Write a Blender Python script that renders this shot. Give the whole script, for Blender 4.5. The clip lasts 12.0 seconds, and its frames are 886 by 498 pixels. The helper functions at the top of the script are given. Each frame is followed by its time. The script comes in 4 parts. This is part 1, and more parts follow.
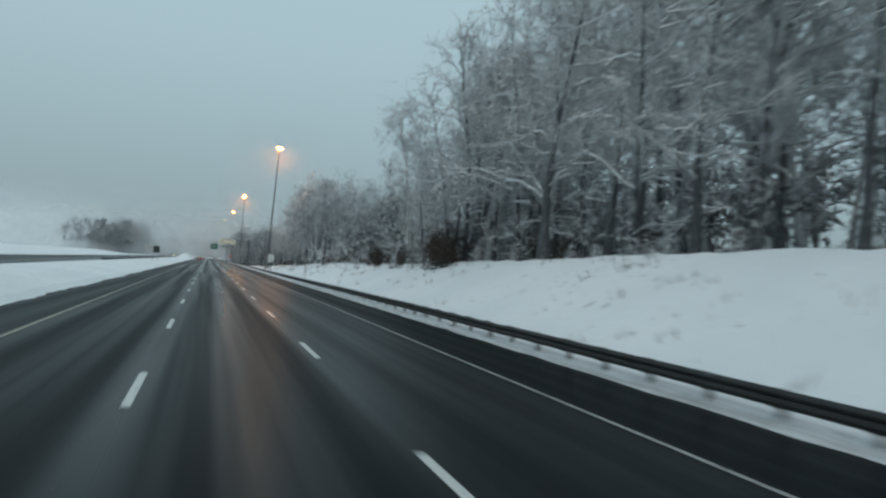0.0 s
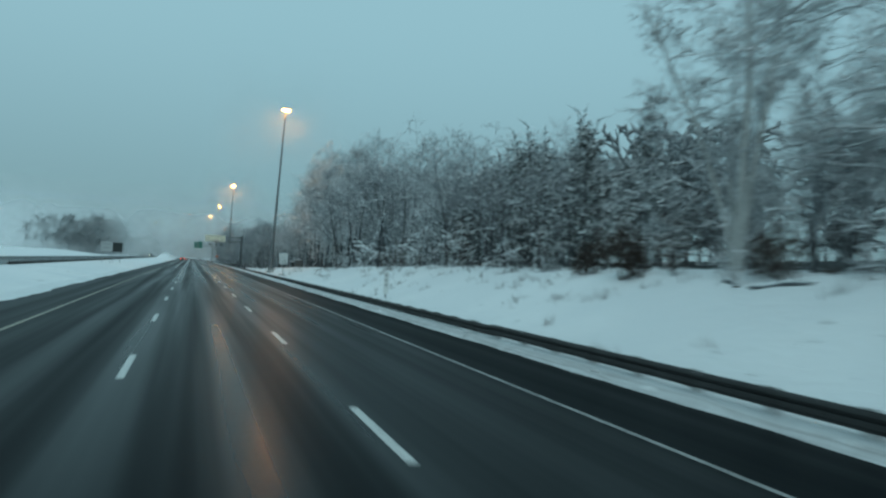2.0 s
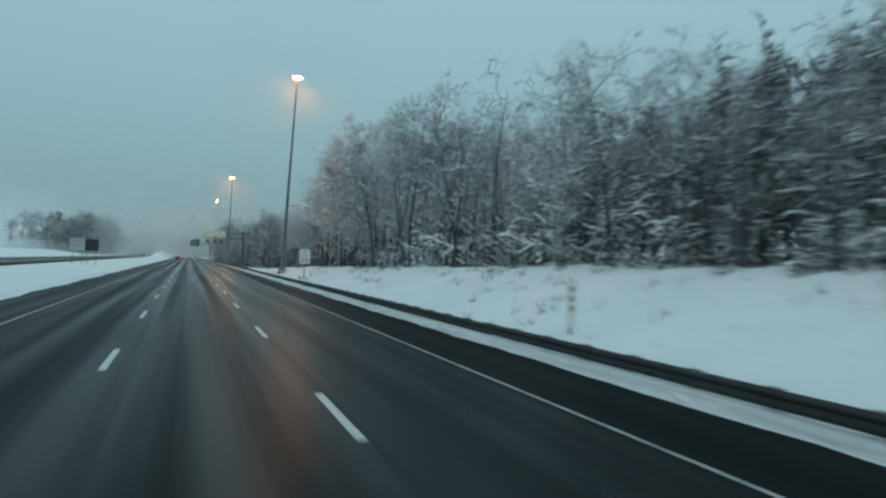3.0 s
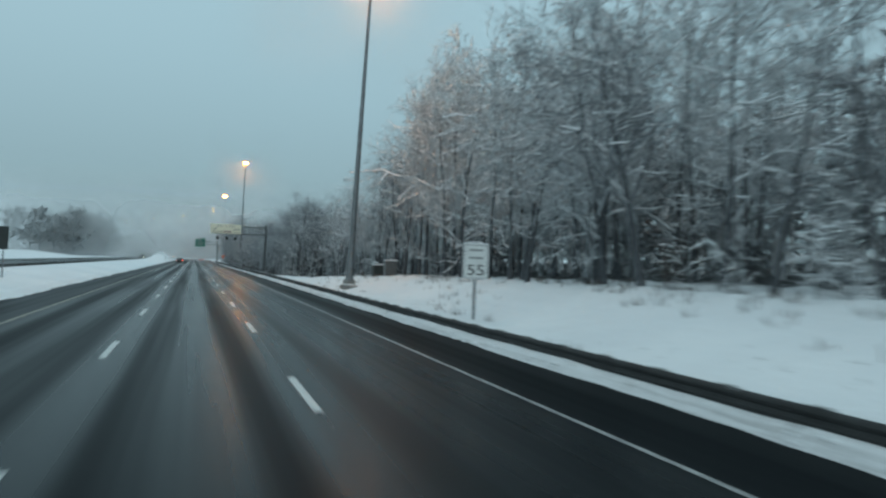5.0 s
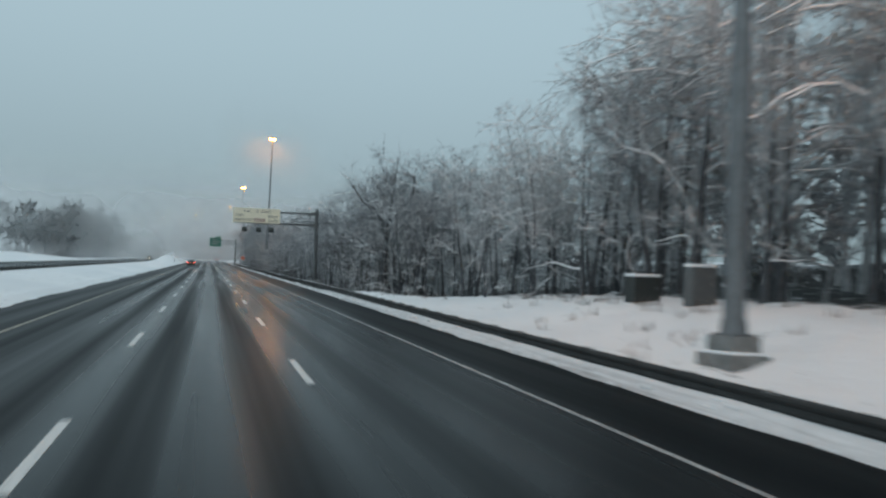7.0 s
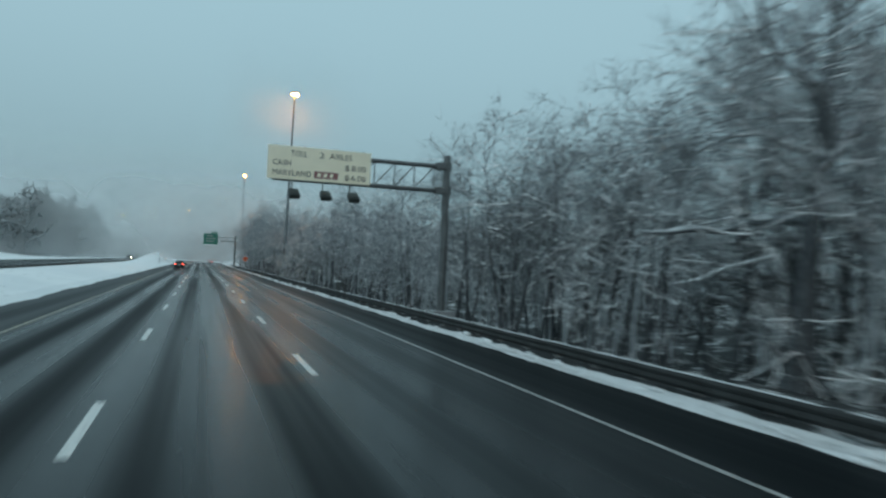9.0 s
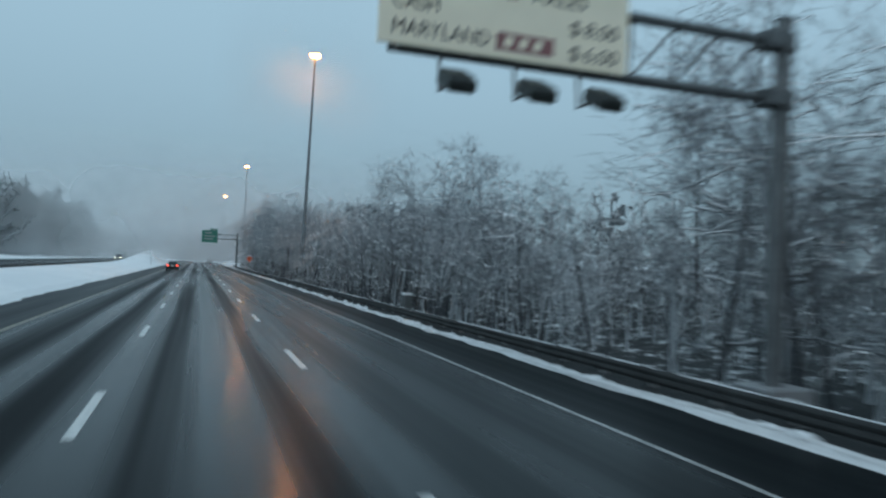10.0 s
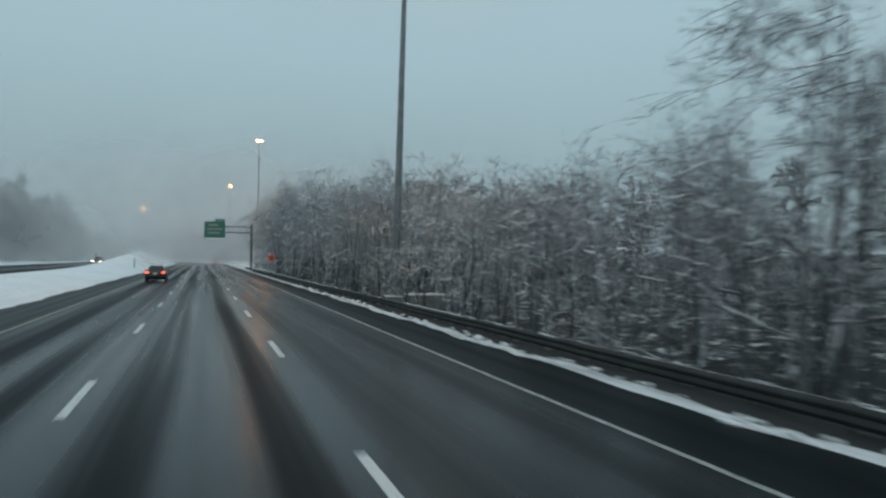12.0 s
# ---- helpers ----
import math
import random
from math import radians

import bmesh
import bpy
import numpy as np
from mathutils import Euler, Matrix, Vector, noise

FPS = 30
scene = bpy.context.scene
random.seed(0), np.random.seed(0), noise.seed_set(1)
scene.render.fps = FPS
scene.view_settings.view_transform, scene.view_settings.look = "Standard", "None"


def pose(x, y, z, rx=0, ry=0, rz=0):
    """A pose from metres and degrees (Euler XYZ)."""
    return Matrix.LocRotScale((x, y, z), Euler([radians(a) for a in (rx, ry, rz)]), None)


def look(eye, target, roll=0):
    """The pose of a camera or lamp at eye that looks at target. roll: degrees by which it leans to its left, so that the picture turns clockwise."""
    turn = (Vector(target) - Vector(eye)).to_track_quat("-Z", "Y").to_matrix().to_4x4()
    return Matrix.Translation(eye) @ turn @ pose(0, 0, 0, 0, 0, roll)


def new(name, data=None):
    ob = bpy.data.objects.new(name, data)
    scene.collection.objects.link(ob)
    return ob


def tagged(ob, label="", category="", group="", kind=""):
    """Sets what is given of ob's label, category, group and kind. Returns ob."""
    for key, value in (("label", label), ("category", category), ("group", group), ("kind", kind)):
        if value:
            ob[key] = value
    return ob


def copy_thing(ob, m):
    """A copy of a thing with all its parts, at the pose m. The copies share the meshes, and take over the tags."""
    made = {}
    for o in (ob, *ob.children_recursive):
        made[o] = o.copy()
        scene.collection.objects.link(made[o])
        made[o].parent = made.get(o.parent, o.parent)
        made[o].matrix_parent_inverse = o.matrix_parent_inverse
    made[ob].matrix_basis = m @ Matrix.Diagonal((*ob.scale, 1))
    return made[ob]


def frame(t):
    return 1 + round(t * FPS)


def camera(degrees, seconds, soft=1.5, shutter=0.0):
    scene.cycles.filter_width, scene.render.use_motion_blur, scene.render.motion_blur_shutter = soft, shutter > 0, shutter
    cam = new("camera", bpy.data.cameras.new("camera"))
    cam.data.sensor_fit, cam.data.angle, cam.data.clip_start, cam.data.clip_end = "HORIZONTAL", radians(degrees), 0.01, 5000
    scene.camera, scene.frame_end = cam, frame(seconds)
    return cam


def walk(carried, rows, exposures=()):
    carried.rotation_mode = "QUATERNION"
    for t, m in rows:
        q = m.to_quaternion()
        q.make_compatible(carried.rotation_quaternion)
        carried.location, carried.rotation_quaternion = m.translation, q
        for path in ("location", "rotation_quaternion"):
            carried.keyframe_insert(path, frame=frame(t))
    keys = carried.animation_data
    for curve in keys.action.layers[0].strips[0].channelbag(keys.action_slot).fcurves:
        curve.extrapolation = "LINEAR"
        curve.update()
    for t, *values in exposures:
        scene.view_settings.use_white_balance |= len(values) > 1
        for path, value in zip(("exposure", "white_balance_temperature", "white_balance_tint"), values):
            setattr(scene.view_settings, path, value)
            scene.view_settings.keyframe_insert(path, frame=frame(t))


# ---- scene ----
cam = camera(62.1, 12.0, soft=2.4, shutter=0.5)

# seconds, metres right of the right lane line, metres ahead, degrees right of the road, up, lean
PATH = [
    (0.0, -2.66, 0.70, 17.65, 1.64, 3.55),
    (0.5, -2.66, 12.18, 17.44, 1.59, 3.24),
    (1.5, -2.69, 35.23, 18.61, 1.54, 3.15),
    (2.5, -2.33, 58.25, 18.97, 1.43, 2.60),
    (3.0, -2.18, 70.09, 19.03, 1.16, 2.18),
    (5.0, -1.88, 116.89, 18.67, 1.26, 2.17),
    (5.5, -1.82, 128.6, 18.31, 0.97, 1.84),
    (6.5, -1.82, 151.39, 17.56, 1.13, 1.73),
    (8.5, -2.33, 198.85, 18.32, 1.47, 2.42),
    (9.5, -2.33, 222.27, 18.18, 1.45, 2.55),
    (10.0, -2.28, 234.06, 18.40, 1.48, 2.58),
    (10.5, -2.13, 245.9, 18.48, 1.24, 1.85),
    (11.0, -2.02, 257.7, 18.4, 1.13, 1.45),
    (11.5, -1.89, 269.5, 18.28, 1.01, 1.0),
    (12.0, -1.81, 281.3, 18.1, 0.92, 0.82),
]
EYE = 2.28


def cab(x, y, right, up, lean):
    return pose(x, y, EYE, 0, 0, -right) @ pose(0, 0, 0, 90 + up) @ pose(0, 0, 0, 0, 0, lean)


# seconds, stops, white balance
LIGHT = [(0, 0, 6530, 10), (0.5, 0, 6280, 4), (1.5, -0.1, 5630, -10), (2.5, -0.14, 5780, -6), (3.0, -0.14, 5930, -3), (5.0, 0, 6080, 3), (5.5, 0, 6480, 13), (6.7, 0, 6530, 13), (8.3, 0, 6080, 3),
         (9.5, -0.05, 5930, 1), (9.8, -0.05, 5830, 6), (10.1, -0.05, 5780, 8), (10.4, -0.07, 5980, -1), (11.5, -0.08, 6180, 2), (12.0, -0.06, 6405, 8)]
walk(cam, [(t, cab(*row)) for t, *row in PATH], LIGHT)

# ---- light ----
world = bpy.data.worlds.new("overcast_sky")
scene.world = world
world.use_nodes = True
wn = world.node_tree.nodes
wl = world.node_tree.links
sky = wn.new("ShaderNodeTexSky")
sky.sky_type = "NISHITA"
sky.sun_disc = False
sky.sun_elevation = radians(14)
sky.sun_rotation = radians(205)
sky_gain = wn.new("ShaderNodeVectorMath")
sky_gain.operation = "SCALE"
sky_gain.inputs["Scale"].default_value = 0.06
wl.new(sky.outputs["Color"], sky_gain.inputs[0])
cloud = wn.new("ShaderNodeMix")
cloud.data_type = "RGBA"
cloud.inputs["Factor"].default_value = 0.92
cloud.inputs["B"].default_value = (0.352, 0.482, 0.532, 1)
wl.new(sky_gain.outputs["Vector"], cloud.inputs["A"])
wl.new(cloud.outputs["Result"], wn["Background"].inputs["Color"])
# an overcast sky: brighter overhead than at the horizon
where = wn.new("ShaderNodeTexCoord")
split = wn.new("ShaderNodeSeparateXYZ")
wl.new(where.outputs["Generated"], split.inputs[0])
climb = wn.new("ShaderNodeMapRange")
climb.interpolation_type = "SMOOTHERSTEP"
for key, v in (("From Min", -0.12), ("From Max", 0.42), ("To Min", 0.72), ("To Max", 1.2)):
    climb.inputs[key].default_value = v
wl.new(split.outputs["Z"], climb.inputs["Value"])
wl.new(climb.outputs["Result"], wn["Background"].inputs["Strength"])

sun = new("sun", bpy.data.lights.new("sun", "SUN"))
sun.data.energy = 0.5
sun.data.angle = radians(40)
sun.data.color = (1.0, 0.95, 0.9)
sun.matrix_world = look((0, 0, 60), (25, 45, 0))


# ---- materials ----
class Mat:
    """A node material with a few shorthands."""

    def __init__(self, name, rough=0.6, metal=0.0, color=(0.5, 0.5, 0.5), spec=0.5):
        self.m = bpy.data.materials.new(name)
        self.m.use_nodes = True
        self.n, self.l = self.m.node_tree.nodes, self.m.node_tree.links
        self.b = self.n["Principled BSDF"]
        self.set("Roughness", rough)
        self.set("Metallic", metal)
        self.set("Base Color", (*color, 1))
        self.set("Specular IOR Level", spec)

    def set(self, key, value):
        if isinstance(value, bpy.types.NodeSocket):
            self.l.new(value, self.b.inputs[key])
        else:
            self.b.inputs[key].default_value = value

    def coords(self, scale=(1, 1, 1), kind="Object"):
        c = self.n.new("ShaderNodeTexCoord")
        m = self.n.new("ShaderNodeMapping")
        m.inputs["Scale"].default_value = scale
        self.l.new(c.outputs[kind], m.inputs["Vector"])
        return m.outputs["Vector"]

    def noise(self, scale, detail=4, rough=0.55, at=None):
        t = self.n.new("ShaderNodeTexNoise")
        t.inputs["Scale"].default_value = scale
        t.inputs["Detail"].default_value = detail
        t.inputs["Roughness"].default_value = rough
        self.l.new(at or self.coords(), t.inputs["Vector"])
        return t.outputs["Fac"]

    def ramp(self, fac, lo, hi, a=0.0, b=1.0):
        r = self.n.new("ShaderNodeMapRange")
        r.interpolation_type = "SMOOTHSTEP"
        for key, v in (("From Min", lo), ("From Max", hi), ("To Min", a), ("To Max", b)):
            r.inputs[key].default_value = v
        self.l.new(fac, r.inputs["Value"])
        return r.outputs["Result"]

    def math(self, op, a, b=0.0):
        m = self.n.new("ShaderNodeMath")
        m.operation = op
        for i, v in enumerate((a, b)):
            if isinstance(v, bpy.types.NodeSocket):
                self.l.new(v, m.inputs[i])
            else:
                m.inputs[i].default_value = v
        return m.outputs[0]

    def mix(self, fac, a, b):
        m = self.n.new("ShaderNodeMix")
        m.data_type = "RGBA"
        for key, v in (("Factor", fac), ("A", a), ("B", b)):
            if isinstance(v, bpy.types.NodeSocket):
                self.l.new(v, m.inputs[key])
            else:
                m.inputs[key].default_value = v if key == "Factor" else (*v, 1)
        return m.outputs["Result"]

    def bump(self, height, strength=0.3, distance=0.02):
        t = self.n.new("ShaderNodeBump")
        t.inputs["Strength"].default_value = strength
        t.inputs["Distance"].default_value = distance
        self.l.new(height, t.inputs["Height"])
        self.l.new(t.outputs["Normal"], self.b.inputs["Normal"])

    def axis(self, i, kind="Normal"):
        """One axis of the surface's normal or place."""
        g = self.n.new("ShaderNodeNewGeometry")
        s = self.n.new("ShaderNodeSeparateXYZ")
        self.l.new(g.outputs[kind], s.inputs[0])
        return s.outputs[i]

    def pick(self):
        return self.n.new("ShaderNodeObjectInfo").outputs["Random"]

    def glow(self, color, strength):
        self.set("Emission Color", (*color, 1))
        self.set("Emission Strength", strength)


def plain(name, color, rough=0.6, metal=0.0, vary=0.12, scale=3.0):
    """A lightly soiled surface."""
    k = Mat(name, rough, metal)
    f = k.noise(scale, 5)
    k.set("Base Color", k.mix(k.ramp(f, 0.3, 0.75), [c * (1 - vary) for c in color], [min(1, c * (1 + vary)) for c in color]))
    k.set("Roughness", k.ramp(k.noise(scale * 4, 3), 0.3, 0.7, rough * 0.8, min(1, rough * 1.15)))
    return k.m


def asphalt_material(name, centre):
    """Wet asphalt with worn wheel tracks along each lane, from the lane line at centre."""
    k = Mat(name, 0.4, spec=0.5)
    along = k.coords((1.6, 0.02, 1))
    streak = k.noise(0.9, 2.5, 0.5, along)
    broad = k.noise(0.12, 3, 0.5, k.coords((1, 0.12, 1)))
    x = k.math("SUBTRACT", k.axis(0, "Position"), centre)
    x = k.math("ADD", x, k.math("MULTIPLY", k.math("SUBTRACT", k.noise(0.4, 3, 0.5, k.coords((0.6, 0.06, 1))), 0.5), 0.35))
    lane = k.math("MULTIPLY", x, 1 / 3.66)
    # two tracks to a lane, each 1.83 m from the next
    track = k.math("COSINE", k.math("MULTIPLY", k.math("SUBTRACT", lane, 0.27), 4 * math.pi))
    worn = k.ramp(k.math("ADD", track, k.math("MULTIPLY", k.math("SUBTRACT", streak, 0.5), 3.0)), -1.2, 1.5)
    inner = k.ramp(k.math("ABSOLUTE", k.math("ADD", x, 1.83)), 5.1, 5.7, 1.0, 0.0)
    patchy = k.ramp(k.noise(0.05, 3, 0.5, k.coords((2.5, 0.5, 1))), 0.3, 0.7, 0.55, 1.1)
    worn = k.math("ADD", k.math("MULTIPLY", k.math("MULTIPLY", k.math("SUBTRACT", worn, 0.6), k.math("MULTIPLY", patchy, k.ramp(k.axis(1, "Position"), 160, 250, 0.66, 1.15))), k.math("MULTIPLY", inner, k.ramp(x, -0.3, 0.7, 1.0, 0.3))), k.math("SUBTRACT", 0.6, k.math("MULTIPLY", inner, k.ramp(x, -0.1, 0.8, 0.0, 0.12))))
    grain = k.noise(60, 6, 0.7)
    base = k.mix(k.ramp(grain, 0.1, 0.95), (0.005, 0.0064, 0.0074), (0.0135, 0.018, 0.0205))
    base = k.mix(k.math("MULTIPLY", worn, 0.4), base, (0.0055, 0.0066, 0.0074))
    base = k.mix(k.ramp(broad, 0.45, 0.75, 0, 0.3), base, (0.018, 0.022, 0.0245))
    k.set("Base Color", base)
    driven = k.ramp(k.math("ADD", x, 1.83), 5.0, 6.6, 1.0, 0.5)
    film = k.math("MULTIPLY", k.math("SUBTRACT", 1.0, k.math("MULTIPLY", worn, 0.75)), driven)
    film = k.math("MULTIPLY", film, k.ramp(k.axis(1, "Position"), 40, 200, 0.74, 1.0))
    film = k.math("MULTIPLY", film, k.ramp(x, -6.0, -3.2, 0.7, 1.0))
    k.set("Specular IOR Level", k.ramp(film, 0.25, 1, 0.016, 0.135))
    wet = k.math("ADD", k.ramp(film, 0, 1, 0.42, 0.2), k.ramp(streak, 0.25, 0.75, -0.04, 0.08))
    k.set("Roughness", wet)
    k.bump(grain, 0.02, 0.004)
    return k.m


def snow_material(name):
    k = Mat(name, 0.75, spec=0.3)
    f = k.noise(0.35, 6, 0.6)
    k.set("Base Color", k.mix(k.ramp(f, 0.35, 0.7), (0.8, 0.82, 0.84), (0.88, 0.89, 0.9)))
    k.bump(k.noise(2.2, 8, 0.65), 0.5, 0.12)
    return k.m


def ground_material():
    """Snow, and leaf litter with thin snow where the litter attribute says so."""
    k = Mat("snowy_ground", 0.8, spec=0.25)
    a = k.n.new("ShaderNodeAttribute")
    a.attribute_name = "litter"
    f = k.noise(0.9, 8, 0.7)
    big = k.noise(0.12, 4, 0.5)
    snow = k.mix(k.ramp(big, 0.35, 0.7), (0.8, 0.82, 0.84), (0.88, 0.89, 0.9))
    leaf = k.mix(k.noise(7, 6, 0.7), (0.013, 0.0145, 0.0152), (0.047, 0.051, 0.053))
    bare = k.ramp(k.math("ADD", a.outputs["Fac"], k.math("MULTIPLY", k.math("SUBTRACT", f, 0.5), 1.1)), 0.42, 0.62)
    soil = k.n.new("ShaderNodeAttribute")
    soil.attribute_name = "grime"
    ruts = k.ramp(k.noise(2.2, 4, 0.6, k.coords((3.2, 0.05, 1))), 0.42, 0.66, 0.0, 0.4)
    grey = k.math("MULTIPLY", soil.outputs["Fac"], k.math("ADD", k.ramp(k.noise(5, 6, 0.7), 0.3, 0.7, 0.2, 0.6), ruts))
    snow = k.mix(grey, snow, (0.3, 0.3, 0.3))
    tuft = k.ramp(k.math("ADD", k.noise(1.7, 7, 0.75), k.math("MULTIPLY", big, 0.25)), 0.74, 0.82, 0, 0.75)
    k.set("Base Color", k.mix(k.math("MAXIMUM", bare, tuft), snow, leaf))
    k.bump(k.math("ADD", k.noise(0.5, 8, 0.65), k.math("MULTIPLY", f, 0.3)), 0.8, 0.35)
    return k.m


def bark_material(name, dark, pale, frost, lo=0.25, hi=0.75):
    """Bark with wind-blown frost, thicker on what faces up."""
    k = Mat(name, 0.85, spec=0.2)
    f = k.noise(5, 6, 0.65, k.coords((3, 3, 0.6)))
    base = k.mix(k.ramp(f, 0.3, 0.7), dark, pale)
    up = k.math("ADD", k.axis(2), k.math("MULTIPLY", k.math("SUBTRACT", k.noise(3.5, 5, 0.6), 0.5), 1.5))
    cover = k.ramp(up, lo, hi)
    k.set("Base Color", k.mix(cover, base, frost))
    k.bump(f, 0.6, 0.03)
    return k.m


def steel_material(name, color, rough, snowy):
    k = Mat(name, rough, 0.55)
    f = k.noise(2.5, 6, 0.65)
    base = k.mix(k.ramp(f, 0.3, 0.7), [c * 0.7 for c in color], color)
    if snowy:
        up = k.math("ADD", k.axis(2), k.math("MULTIPLY", k.math("SUBTRACT", k.noise(4, 4), 0.5), 0.7))
        cover = k.ramp(up, 0.8, 1.0)
        base = k.mix(cover, base, (0.8, 0.81, 0.82))
        k.set("Metallic", k.math("MULTIPLY", k.math("SUBTRACT", 1.0, cover), 0.55))
    k.set("Base Color", base)
    k.set("Roughness", k.ramp(k.noise(9, 4), 0.3, 0.7, rough * 0.8, rough * 1.2))
    return k.m


def paint_material(name, color, wear):
    """Road paint, thin and chipped."""
    k = Mat(name, 0.35)
    f = k.noise(9, 7, 0.75, k.coords((1, 0.5, 1), "Object"))
    k.set("Base Color", k.mix(k.ramp(f, wear, wear + 0.14), color, (0.06, 0.06, 0.062)))
    return k.m


def lamp_material(name, color, strength):
    k = Mat(name, 0.4, color=color)
    k.glow(color, strength)
    return k.m


def mist_material():
    """Fine white droplets, as dense as the attribute says, in slow billows."""
    k = Mat("mist")
    white, clear, shine, blend, both = [k.n.new("ShaderNode" + kind) for kind in ("BsdfDiffuse", "BsdfTransparent", "BsdfTranslucent", "MixShader", "MixShader")]
    for node in (white, shine):
        node.inputs["Color"].default_value = (0.93, 0.94, 0.95, 1)
    k.l.new(white.outputs[0], both.inputs[1])
    k.l.new(shine.outputs[0], both.inputs[2])
    dense = k.n.new("ShaderNodeAttribute")
    dense.attribute_name = "dense"
    drift = k.ramp(k.noise(0.04, 3), 0.25, 0.75, 0.7, 1.2)
    k.l.new(k.math("MULTIPLY", dense.outputs["Fac"], drift), blend.inputs["Fac"])
    k.l.new(clear.outputs[0], blend.inputs[1])
    k.l.new(both.outputs[0], blend.inputs[2])
    k.l.new(blend.outputs[0], k.n["Material Output"].inputs["Surface"])
    return k.m


MIST = mist_material()
ASPHALT = asphalt_material("wet_asphalt", 0.0)
ASPHALT_FAR = asphalt_material("wet_asphalt_opposite", -21.0)
SNOW = snow_material("snow")
GROUND = ground_material()
BARK = bark_material("bark", (0.045, 0.049, 0.054), (0.128, 0.136, 0.147), (0.49, 0.52, 0.545), 0.1, 1.2)
PALE_BARK = bark_material("pale_bark", (0.34, 0.34, 0.33), (0.62, 0.62, 0.6), (0.7, 0.71, 0.72), 0.3, 0.9)
TWIG = bark_material("frosted_twig", (0.27, 0.286, 0.3), (0.485, 0.51, 0.53), (0.8, 0.82, 0.83), -0.35, 0.8)
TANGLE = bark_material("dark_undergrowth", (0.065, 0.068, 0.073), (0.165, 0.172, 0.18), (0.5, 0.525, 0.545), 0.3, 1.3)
BROWN_TWIG = bark_material("brown_frosted_twig", (0.118, 0.125, 0.134), (0.235, 0.248, 0.262), (0.59, 0.62, 0.65), -0.1, 1.1)
# far woods: twigs coloured pale to stand in for haze
FAR_TWIG = bark_material("haze_pale_twig", (0.48, 0.5, 0.51), (0.53, 0.55, 0.56), (0.56, 0.58, 0.59), 0.0, 1.2)
GROVE_TWIG = bark_material("haze_grey_twig", (0.24, 0.255, 0.262), (0.34, 0.36, 0.368), (0.42, 0.44, 0.45), 0.1, 1.2)
DISTANT = bark_material("remote_haze_twig", (0.3, 0.31, 0.32), (0.38, 0.395, 0.405), (0.46, 0.475, 0.485), 0.0, 1.2)
NEEDLES = bark_material("snowy_evergreen", (0.035, 0.046, 0.047), (0.085, 0.104, 0.106), (0.6, 0.63, 0.65), 0.05, 1.1)
BRUSH = bark_material("dry_brush", (0.04, 0.032, 0.028), (0.11, 0.088, 0.075), (0.6, 0.61, 0.62), 0.7, 1.4)
# haze between the trees, put into the twig colour
HAZY_TWIG = bark_material("hazy_blue_twig", (0.23, 0.248, 0.261), (0.36, 0.384, 0.402), (0.49, 0.515, 0.535), 0.1, 1.2)
PALE_TWIG = bark_material("hazy_pale_twig", (0.37, 0.395, 0.415), (0.5, 0.528, 0.552), (0.66, 0.69, 0.71), 0.0, 1.1)
RAIL = steel_material("weathered_rail_steel", (0.062, 0.064, 0.064), 0.8, True)
POST = bark_material("snow_plastered_post", (0.14, 0.14, 0.14), (0.26, 0.26, 0.26), (0.75, 0.76, 0.77), -0.1, 0.5)
POLE = steel_material("galvanised_steel", (0.22, 0.23, 0.24), 0.5, False)
GANTRY = steel_material("painted_gantry_steel", (0.17, 0.18, 0.185), 0.5, True)
WHITE_PAINT = paint_material("white_road_paint", (0.62, 0.62, 0.6), 0.53)
EDGE_PAINT = paint_material("worn_white_road_paint", (0.5, 0.5, 0.49), 0.455)
YELLOW_PAINT = paint_material("yellow_road_paint", (0.42, 0.35, 0.2), 0.43)
SIGN_WHITE = plain("white_sign_sheet", (0.72, 0.73, 0.72), 0.4, 0, 0.05)
SIGN_DULL = plain("dull_pale_sign_sheet", (0.42, 0.43, 0.43), 0.5, 0, 0.06)
SIGN_CREAM = plain("cream_sign_sheet", (0.93, 0.86, 0.68), 0.4, 0, 0.04, 1.2)
SIGN_GREEN = plain("green_sign_sheet", (0.045, 0.18, 0.13), 0.4, 0, 0.1)
SIGN_ORANGE = plain("orange_sign_sheet", (0.85, 0.13, 0.03), 0.4, 0, 0.06)
SIGN_BACK = plain("aluminium_sign_back", (0.35, 0.36, 0.37), 0.5, 0.4)
INK = plain("black_sign_ink", (0.02, 0.02, 0.02), 0.5)
MAROON = plain("maroon_sign_ink", (0.26, 0.12, 0.12), 0.5)
GREY_BOX = plain("grey_green_cabinet_paint", (0.028, 0.034, 0.033), 0.6)
CONCRETE = plain("weathered_concrete", (0.2, 0.2, 0.195), 0.85, 0, 0.25, 4.0)
DULL_BOX = plain("dull_grey_plastic", (0.11, 0.118, 0.12), 0.6)
PALE_BOX = plain("pale_plastic", (0.3, 0.31, 0.305), 0.5)
CAR_DARK = plain("dark_brown_car_paint", (0.06, 0.054, 0.053), 0.25, 0.3)
CAR_GREY = plain("grey_car_paint", (0.12, 0.125, 0.13), 0.3, 0.3)
CAR_GLASS = plain("dark_car_glass", (0.02, 0.024, 0.026), 0.08)
RUBBER = plain("black_rubber", (0.015, 0.015, 0.015), 0.7)
RIM = plain("alloy_rim", (0.3, 0.3, 0.31), 0.4, 0.7)
PLATE = plain("pale_plate", (0.55, 0.55, 0.52), 0.5)
SODIUM = lamp_material("sodium_lamp", (1.0, 0.31, 0.025), 520)
